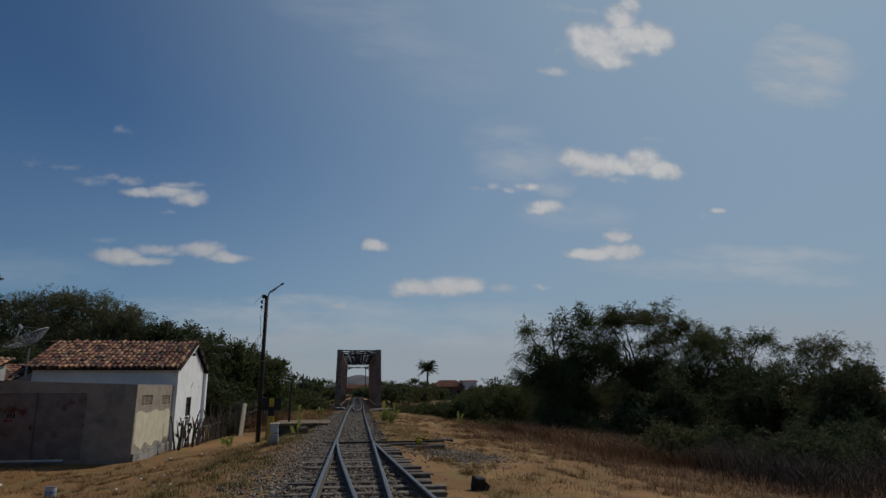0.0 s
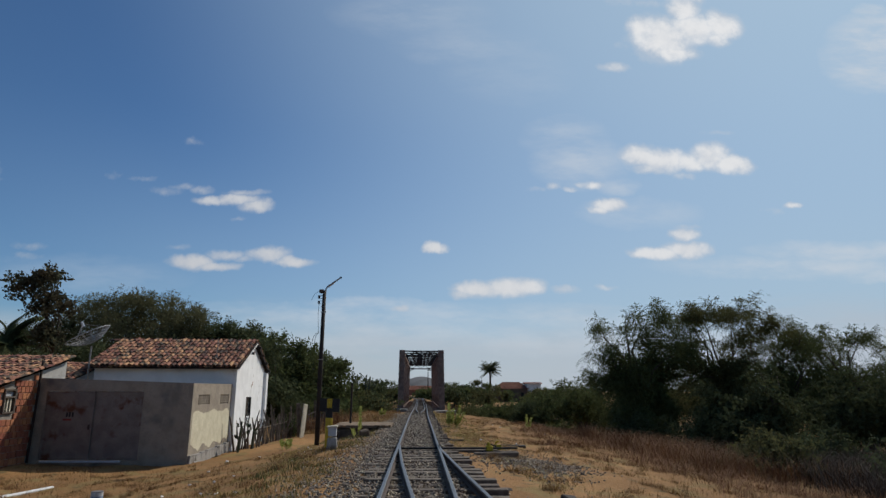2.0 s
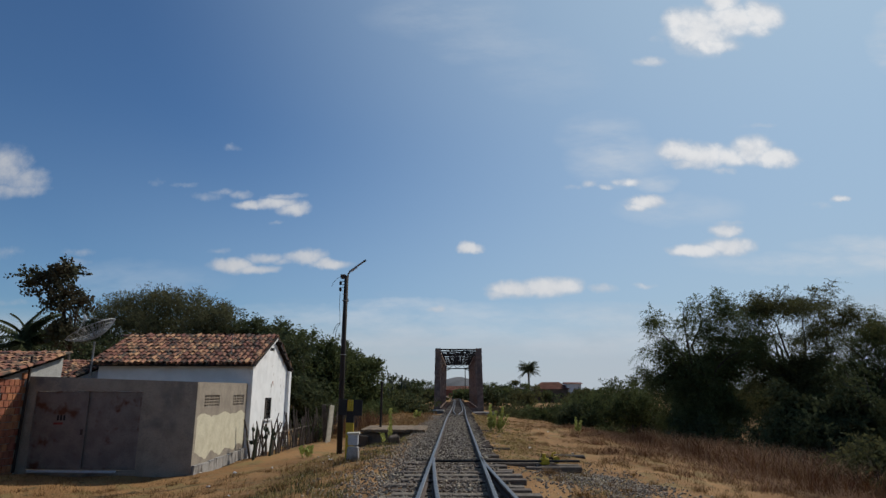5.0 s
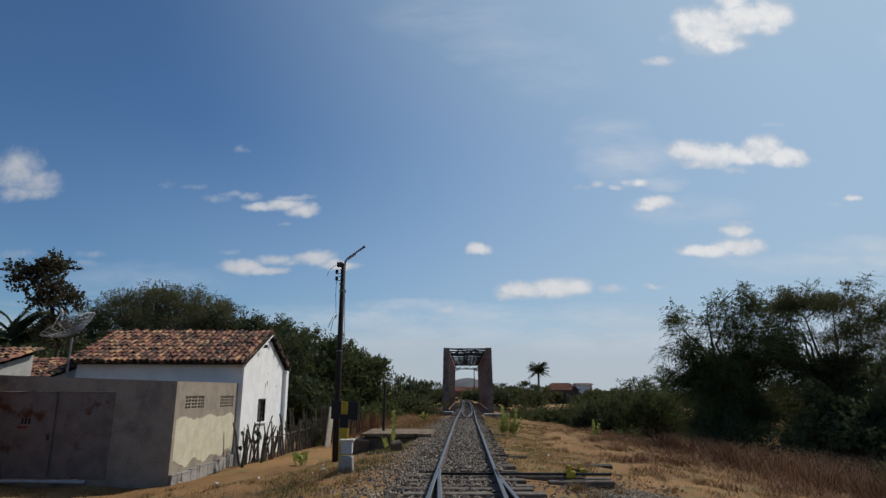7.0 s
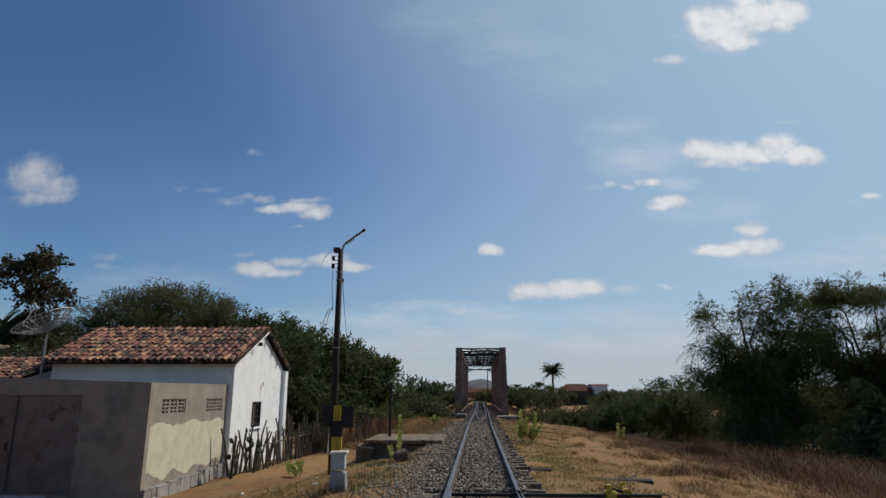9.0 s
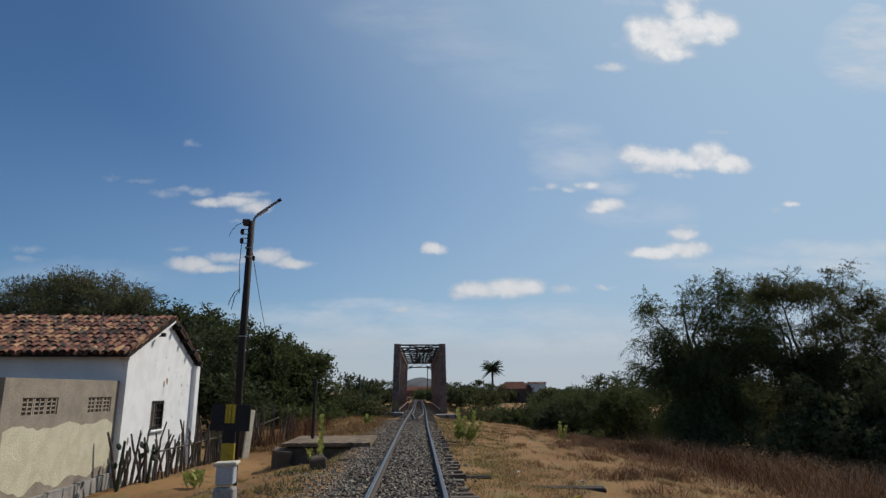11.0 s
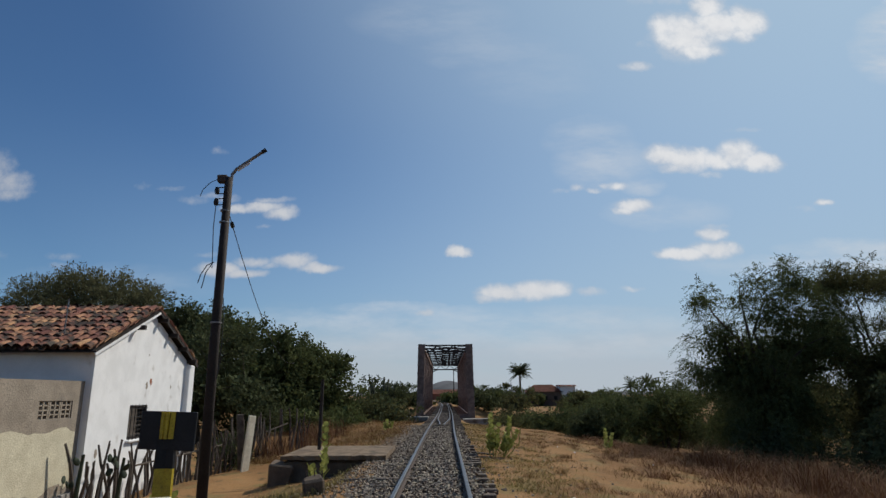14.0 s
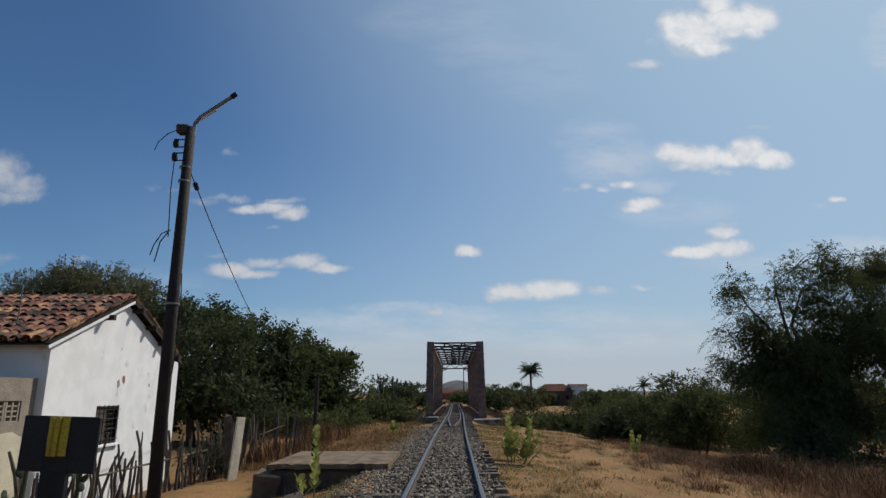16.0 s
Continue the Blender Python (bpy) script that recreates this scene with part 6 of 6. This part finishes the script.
def make_platform():
    pf = thing("concrete_platform", (0, 0, 0), "low cracked concrete platform with a broken dark edge", "platform")
    random.seed(14)
    zt = -0.05
    for x0, x1 in ((-3.72, -2.84), (-2.835, -2.02), (-2.015, -1.22)):
        bm = bmesh.new()
        n = 7
        rows, edge = [], [29.55 + random.uniform(-0.07, 0.07) for _ in range(8)]
        for z in (zt, zt - 0.1):
            front = [(x0 + (x1 - x0) * k / n, edge[k] + random.uniform(-0.025, 0.025), z - random.uniform(0, 0.02)) for k in range(n + 1)]
            back = [(x0 + (x1 - x0) * k / n, 32.4 + random.uniform(-0.05, 0.05), z) for k in range(n, -1, -1)]
            rows.append([bm.verts.new(p) for p in front + back])
        bm.faces.new(rows[0]), bm.faces.new(rows[1][::-1])
        m = len(rows[0])
        for k in range(m):
            bm.faces.new((rows[0][k], rows[1][k], rows[1][(k + 1) % m], rows[0][(k + 1) % m]))
        part("slab", bm, M_SLAB, pf)
    part("base", box((2.46, 2.66, 1.2), (-2.47, 30.96, zt - 0.704), (0, 0, 0), 0.05, 0.05), M_DARKCONC, pf)
    rk = thing("stone_block", (-3.75, 29.7, gz(-3.75, 29.7)), "dark broken stone block beside the platform", "stone")
    part("block", box((0.5, 0.7, 0.6), (0, 0, 0.12), (4, 5, 12), 0.03, 0.08), M_DARKCONC, rk)
    rk = thing("stump", (-1.95, 24.8, gz(-1.95, 24.8)), "dark cut sleeper stump with iron spikes", "stump")
    part("block", box((0.33, 0.28, 0.36), (0, 0, 0.09), (8, -6, 20), 0.04, 0.03), M_DARKCONC, rk)
    for xx in (-0.12, 0.02, 0.14):
        part("spike", tube([(xx, 0, 0.24), (xx, 0, 0.36)], 0.01, 5), M_RAILSIDE, rk)


M_SLAB = material("worn concrete slab", (0.26, 0.19, 0.125), (0.17, 0.12, 0.078), 3.0, 0.95, bump=0.6, stain=(0.1, 0.075, 0.05), stain_scale=2.2, stain_at=(0.5, 0.68))
M_DARKCONC = material("dark weathered concrete", (0.16, 0.12, 0.088), (0.095, 0.072, 0.054), 3.0, 0.95, bump=0.6)
make_pole(), make_sign(), make_marker(), make_platform()

pp = thing("timber_post", (-3.15, 31.2, gz(-3.15, 31.2)), "slim dark timber post behind the platform", "post")
part("shaft", tube([(0, 0, -0.2), (0.03, 0, 2.4)], [0.055, 0.045], 8), M_POLE, pp)


def make_fence():
    """Stakes of an irregular brushwood fence, each leaning its own way."""
    random.seed(51)
    fn = thing("stake_fence", (0, 0, 0), "ragged fence of uneven grey wooden stakes", "fence")
    meshes = []
    for s in range(6):
        h = 1.0
        bm = tube([(0, 0, -0.15), (random.uniform(-0.03, 0.03), random.uniform(-0.03, 0.03), 0.35), (random.uniform(-0.05, 0.05), 0, 0.7), (random.uniform(-0.07, 0.07), random.uniform(-0.04, 0.04), h)],
                  [0.034, 0.032, 0.029, random.uniform(0.012, 0.026)], 6)
        me = bpy.data.meshes.new("stake")
        bm.to_mesh(me)
        bm.free()
        me.materials.append(M_STAKE)
        meshes.append(me)
    line = [(-7.25, 27.2), (-6.95, 29.0), (-6.7, 31.5), (-6.5, 34.0), (-6.15, 36.5), (-5.3, 39.0)]
    for (x0, y0), (x1, y1) in zip(line, line[1:]):
        n = int(math.hypot(x1 - x0, y1 - y0) / (0.115 if y0 < 34 else 0.12))
        for k in range(n):
            s = (k + random.random()) / n
            x, y = x0 + (x1 - x0) * s + random.uniform(-0.12, 0.12), y0 + (y1 - y0) * s
            st = link("stake", meshes[random.randrange(6)], fn)
            h = random.uniform(0.85, 1.7)
            st.matrix_basis = pose(x, y, gz(x, y), random.uniform(-9, 9), random.uniform(-8, 14), random.uniform(0, 360)) @ Matrix.Diagonal((random.uniform(0.7, 1.2),) * 2 + (h, 1))
    for a, b in (((-6.9, 29.0, -0.2), (-6.55, 33.5, -0.1)), ((-6.1, 36.5, 0.1), (-5.6, 37.6, 0.35))):
        part("rail_pole", tube([a, b], 0.022, 6), M_STAKE, fn)
    bd = thing("leaning_board", (-5.65, 33.2, gz(-5.65, 33.2)), "tall pale weathered board propped on the fence", "board")
    part("plank", box((0.3, 0.05, 1.62), (0, 0, 0.78), (3, 4, 66), 0.008, 0.012), M_WOODPALE, bd)
    part("plank", box((0.2, 0.05, 1.65), (-0.26, 0.1, 0.8), (2, -6, 40), 0.008, 0.012), M_STAKE, bd)


make_fence()


def cactus(at, h, pads, seed):
    random.seed(seed)
    x, y = at
    cc = thing("cactus", (x, y, gz(x, y)), "dark prickly pear cactus beside the fence", "cactus", "cacti")
    part("stem", tube([(0, 0, -0.1), (0.03, 0.02, h * 0.5), (0.08, 0, h)], [0.05, 0.042, 0.03], 8), M_CACTUS, cc)
    for k in range(pads):
        bm = bmesh.new()
        bmesh.ops.create_uvsphere(bm, u_segments=10, v_segments=7, radius=0.085)
        bm.transform(pose(random.uniform(-0.28, 0.28), random.uniform(-0.1, 0.1), h * random.uniform(0.5, 1.0), random.uniform(-30, 30), random.uniform(-50, 50), random.uniform(0, 180)) @ Matrix.Diagonal((0.75, 0.22, 1.05, 1)))
        part("pad", bm, M_CACTUS, cc, smooth=True)


M_CACTUS = material("dark cactus green", (0.035, 0.05, 0.025), (0.025, 0.032, 0.018), 8.0, 0.7, bump=0.3)
cactus((-6.95, 26.8), 1.15, 4, 71)
cactus((-6.75, 28.0), 0.95, 7, 72)


def milkweed(at, heights, label, seed):
    """Upright stems with opposite broad pale leaves."""
    random.seed(seed)
    x, y = at
    mw = thing("milkweed_plant", (x, y, gz(x, y)), label, "plant", "milkweed plants")
    for dx, dy, h in heights:
        top = Vector((dx + random.uniform(-0.08, 0.08), dy, h))
        part("stem", tube([(dx * 0.5, dy * 0.5, -0.05), Vector((dx, dy, 0)).lerp(top, 0.5), top], [0.014, 0.012, 0.007], 6), M_LEAF_LIME, mw)
        n = int(h / 0.075)
        for k in range(n):
            s = 0.12 + 0.88 * k / n
            c = Vector((dx * 0.5, dy * 0.5, 0)).lerp(top, s)
            for sd in (0, math.pi):
                a = sd + k * 1.57 + random.uniform(-0.4, 0.4)
                Ln = 0.22 * (1.1 - 0.4 * s) * random.uniform(0.8, 1.2)
                o, r = Vector((math.cos(a), math.sin(a), random.uniform(0.9, 2.0))).normalized(), Vector((-math.sin(a), math.cos(a), 0))
                bm = bmesh.new()
                v = [bm.verts.new(c + o * Ln * p + r * q * Ln + Vector((0, 0, z * Ln))) for p, q, z in ((0, 0, 0), (0.35, 0.36, 0.06), (0.75, 0.28, 0.02), (1, 0, -0.08), (0.75, -0.28, 0.02), (0.35, -0.36, 0.06), (0.5, 0, -0.05))]
                for i in range(6):
                    bm.faces.new((v[i], v[(i + 1) % 6], v[6]))
                part("leaf", bm, M_LEAF_LIME, mw)
    return mw


milkweed((-2.42, 28.15), [(0, 0, 1.25), (-0.32, 0.1, 0.38)], "single upright milkweed with pale green paired leaves", 81)
milkweed((1.45, 31.0), [(0, 0, 1.05), (-0.14, 0.1, 0.7), (0.1, 0.2, 0.8), (0.56, 0.15, 1.0), (0.64, -0.05, 0.7), (0.42, -0.1, 0.55)], "clump of yellow-green milkweed beside the ballast", 82)
milkweed((6.3, 38.5), [(0, 0, 0.8), (0.3, 0.2, 0.6)], "tall pale milkweed at the foot of the bank", 83)
milkweed((-5.0, 26.3), [(0, 0, 0.4), (0.2, 0.1, 0.32), (-0.2, 0.1, 0.3), (0.1, -0.2, 0.25)], "low broad-leaved green weed on the path", 84)
milkweed((-2.3, 42.0), [(0, 0, 0.45), (0.2, 0.1, 0.4), (-0.2, 0, 0.35)], "low green weed in the dry grass", 85)


def candelabra(at, stems, label, seed):
    """A clump of thick upright cactus arms that fork near the ground."""
    random.seed(seed)
    x, y = at
    cd = thing("candelabra_cactus", (x, y, gz(x, y)), label, "cactus")
    for k in range(stems):
        a = 2 * math.pi * k / stems + random.uniform(-0.3, 0.3)
        r, h = random.uniform(0.8, 3.0), random.uniform(4.2, 6.4)
        c, d = math.cos(a), math.sin(a)
        part("arm", tube([(0.15 * c, 0.15 * d, -0.2), (0.5 * r * c, 0.5 * r * d, 1.6), (r * c, r * d, 2.8), (1.05 * r * c, 1.05 * r * d, h)], [0.17, 0.2, 0.2, 0.12], 8), M_CACTUS, cd, smooth=True)
        part("arm", tube([(0.9 * r * c, 0.9 * r * d, 2.6), (1.2 * r * c + 0.4, 1.2 * r * d, 3.2), (1.2 * r * c + 0.5, 1.2 * r * d, h - random.uniform(0.3, 1.2))], [0.13, 0.16, 0.09], 8), M_CACTUS, cd, smooth=True)


candelabra((-9.8, 111.0), 9, "tall dark candelabra cactus rising above the scrub", 87)


# ---- points lever ----
def make_lever():
    x, y = 2.0, 19.3
    b = gz(x, y)
    lv = thing("points_lever", (x, y, b), "yellow cast-iron points lever on dark timbers", "switch stand")
    for dy, L in ((-0.26, 1.2), (0.28, 1.3)):
        part("timber", box((L, 0.17, 0.1), (0.1, dy, 0.03), (0, 0, 1 - 3 * dy), 0.02, 0.015), M_SLEEPER, lv)
    part("base_plate", box((0.5, 0.42, 0.03), (0, 0, 0.09), (0, 0, 1), 0.006), M_RAILSIDE, lv)
    part("housing", box((0.2, 0.24, 0.15), (-0.06, 0, 0.175), (0, 0, 1), 0.03), M_YELLOW, lv)
    part("crank", tube([(-0.08, -0.08, 0.25), (-0.08, -0.08, 0.34)], 0.045, 10), M_YELLOW, lv)
    part("weight", tube([(0.2, -0.05, 0.2), (0.2, 0.07, 0.2)], 0.075, 14), M_YELLOW, lv)
    part("lever_arm", beam((-0.05, 0, 0.27), (0.24, 0.0, 0.2), 0.04, 0.045), M_RAILSIDE, lv)
    part("horn", tube([(0.1, 0.05, 0.24), (0.13, 0.05, 0.33), (0.2, 0.05, 0.35)], 0.025, 8), M_YELLOW, lv)
    part("pin", tube([(-0.1, 0.08, 0.25), (-0.1, 0.08, 0.31)], 0.02, 6), M_RAILSIDE, lv)


make_lever()
# the first, longest one stands for a shadowed crack in the ground
for x, y, L, rz in ((2.6, 22.8, 1.9, 4), (1.5, 13.0, 0.3, 40), (1.25, 23.3, 0.55, 15), (-1.5, 26.2, 0.5, 8), (1.2, 31.5, 0.6, -10)):
    lg = thing("timber_and_crack", (x, y, gz(x, y)), "dark rotten timber, the longest standing for a shadowed crack", "timber", "old timbers")
    part("log", box((L, 0.16, 0.12), (0, 0, -0.02), (6, 2, rz), 0.03, 0.02), M_POLE, lg)

# dark cut block standing at the edge of the branch
x, y = 2.2, 11.4
blk = thing("iron_block", (x, y, gz(x, y)), "dark broken iron casting lying beside the rails", "scrap")
part("casting", box((0.2, 0.16, 0.26), (0, 0, 0.1), (10, 14, 20), 0.02, 0.03), M_POLE, blk)
part("lug", box((0.16, 0.12, 0.12), (0.14, 0.02, 0.05), (5, 30, 40), 0.02, 0.02), M_POLE, blk)

# ---- litter near the gate ----
x, y = -7.1, 16.6
can = thing("paint_tin", (x, y, gz(x, y)), "dented old paint tin with faded paper label", "tin")
part("body", tube([(0, 0, 0), (0, 0, 0.24)], [0.12, 0.125], 16), M_PALECONC, can)
part("lid", tube([(0, 0, 0.24), (0, 0, 0.255)], 0.128, 16), M_GALV, can)
part("label_band", tube([(0, 0, 0.06), (0, 0, 0.16)], 0.1265, 16), material("faded blue label", (0.1, 0.16, 0.3), (0.35, 0.4, 0.45), 14.0, 0.6), can)
stk = thing("white_pipe", (-9.45, 17.9, gz(-9.45, 17.9)), "broken white plastic pipe lying on the sand", "pipe")
part("tube", tube([(-0.3, -1.2, 0.05), (-0.1, -0.3, 0.04), (0.15, 0.9, 0.04)], 0.04, 8), M_LITTER, stk)
random.seed(91)
for k in range(26):
    x, y = random.uniform(-10, -2.6), random.uniform(12, 24)
    if k > 18:
        x, y = random.uniform(2, 7), random.uniform(18, 38)
    lt = thing("litter", (x, y, gz(x, y)), "crumpled scrap of white litter on the ground", "litter", "litter")
    bm = bmesh.new()
    bmesh.ops.create_icosphere(bm, subdivisions=1, radius=random.uniform(0.025, 0.06))
    for v in bm.verts:
        v.co += Vector([random.uniform(-0.02, 0.02) for _ in range(3)])
        v.co.z = v.co.z * 0.5 + 0.02
    part("scrap", bm, M_LITTER, lt)


# ---- dry grass and brush ----
def blades(name, label, X, Y, height, width, mat, seed, lean=0.5, category="grass"):
    rng = np.random.default_rng(seed)
    n = len(X)
    Z = ground_z(X, Y)
    a = rng.uniform(0, 2 * math.pi, n)
    h = height * rng.uniform(0.5, 1.3, n)
    dx, dy = np.cos(a), np.sin(a)
    w = width * rng.uniform(0.6, 1.3, n)
    ln = lean * h * rng.uniform(0.2, 1.4, n)
    P = np.stack([X, Y, Z - 0.01], -1)
    side = np.stack([-dy * w, dx * w, 0 * w], -1)
    m = P + np.stack([dx * ln * 0.4, dy * ln * 0.4, h * 0.6], -1)
    t = P + np.stack([dx * ln, dy * ln, h], -1)
    verts = np.stack([P - side, P + side, m + side * 0.7, m - side * 0.7, t], 1)
    f = 5 * np.arange(n)[:, None]
    tris = np.concatenate([f + np.array([[0, 1, 2]]), f + np.array([[0, 2, 3]]), f + np.array([[3, 2, 4]])])
    return tagged(new(name, fast_mesh(name, verts.reshape(-1, 3), tris, mat)), label, category, kind="stuff")


def patches(rng, count, per, xr, yr, spread):
    cx, cy = rng.uniform(*xr, count), rng.uniform(*yr, count)
    X = np.repeat(cx, per) + rng.normal(0, spread, count * per)
    Y = np.repeat(cy, per) + rng.normal(0, spread, count * per)
    return X, Y


rng = np.random.default_rng(9)
X, Y = patches(rng, 330, 70, (2.2, 13.5), (9, 52), 0.3)
ok = (X > 1.7) & ~((np.abs(X - 3.1) < 1.4) & (np.abs(Y - 17.6) < 2.2))
blades("dry_grass", "dry straw-coloured grass covering the sunny bank", X[ok], Y[ok], 0.1, 0.006, M_STRAW, 1, 1.8)
X, Y = patches(rng, 480, 60, (6.6, 16), (12, 46), 0.28)
blades("dry_brush", "brown dead brush along the foot of the bank", X, Y, 0.3, 0.0045, M_DRYTWIG, 2, 2.0)
X, Y = patches(rng, 190, 60, (1.8, 9.5), (9, 48), 0.09)
blades("grass_tufts", "small tufts of bleached grass on the bank", X, Y, 0.13, 0.005, M_STRAW, 12, 1.8)
X, Y = patches(rng, 170, 50, (-11, -2.0), (9, 22.5), 0.08)
blades("grass_tufts", "small bleached grass tufts on the trampled earth", X, Y, 0.11, 0.005, M_STRAW, 13, 1.3)
X, Y = patches(rng, 260, 50, (-12, -2.2), (9, 23), 0.25)
ok = ~((X < -7.0) & (Y > 22.9))
blades("dry_grass", "short trampled dry grass before the gate", X[ok], Y[ok], 0.09, 0.005, M_STRAW, 3, 1.2)
X, Y = patches(rng, 220, 60, (-7, -1.8), (33, 54), 0.3)
blades("dry_grass", "long pale dry grass on the bank before the bridge", X, Y, 0.2, 0.008, M_STRAW, 4, 1.4)
X, Y = patches(rng, 30, 45, (-6.8, -4.4), (35, 46), 0.22)
blades("dry_brush", "tall brown dead weeds along the stake fence", X, Y, 0.8, 0.009, M_DRYTWIG, 5, 0.5)
X, Y = patches(rng, 34, 40, (-3.4, -1.9), (10, 30), 0.16)
blades("green_weeds", "low green weeds at the edge of the ballast", X, Y, 0.13, 0.008, M_LEAF_OLIVE, 6, 0.9)

X, Y = patches(rng, 150, 70, (8.6, 14.5), (22, 39), 0.28)
blades("dry_brush", "tall tangled reddish dead brush below the shrubs", X, Y, 0.78, 0.006, M_DRYTWIG, 21, 1.1)
X, Y = patches(rng, 200, 60, (12.2, 23), (15, 31), 0.5)
blades("dead_thicket", "tangled dead twigs, coloured dark for tree shade", X, Y, 0.95, 0.008, M_SHADED_TWIG, 23, 1.0)
X, Y = patches(rng, 26, 120, (4.2, 8.5), (21, 40), 0.22)
blades("dry_brush", "low heaps of reddish-brown dead twigs", X, Y, 0.24, 0.006, M_DRYTWIG, 22, 1.8)
X, Y = patches(rng, 420, 55, (0.95, 2.9), (9, 50), 0.16)
ok = (X > 0.78) & ((Y > 19.8) | (X > 2.2))
blades("dry_grass", "short yellowish dry grass beside the rail", X[ok], Y[ok], 0.075, 0.005, M_STRAW_PALE, 24, 1.4)
X, Y = patches(rng, 260, 50, (-4.2, -1.7), (9, 44), 0.14)
ok = ~((X > -3.9) & (Y > 28.8) & (Y < 32.6))
blades("dry_grass", "sparse yellowish grass on the gravel shoulder", X[ok], Y[ok], 0.1, 0.005, M_STRAW_PALE, 25, 1.3)
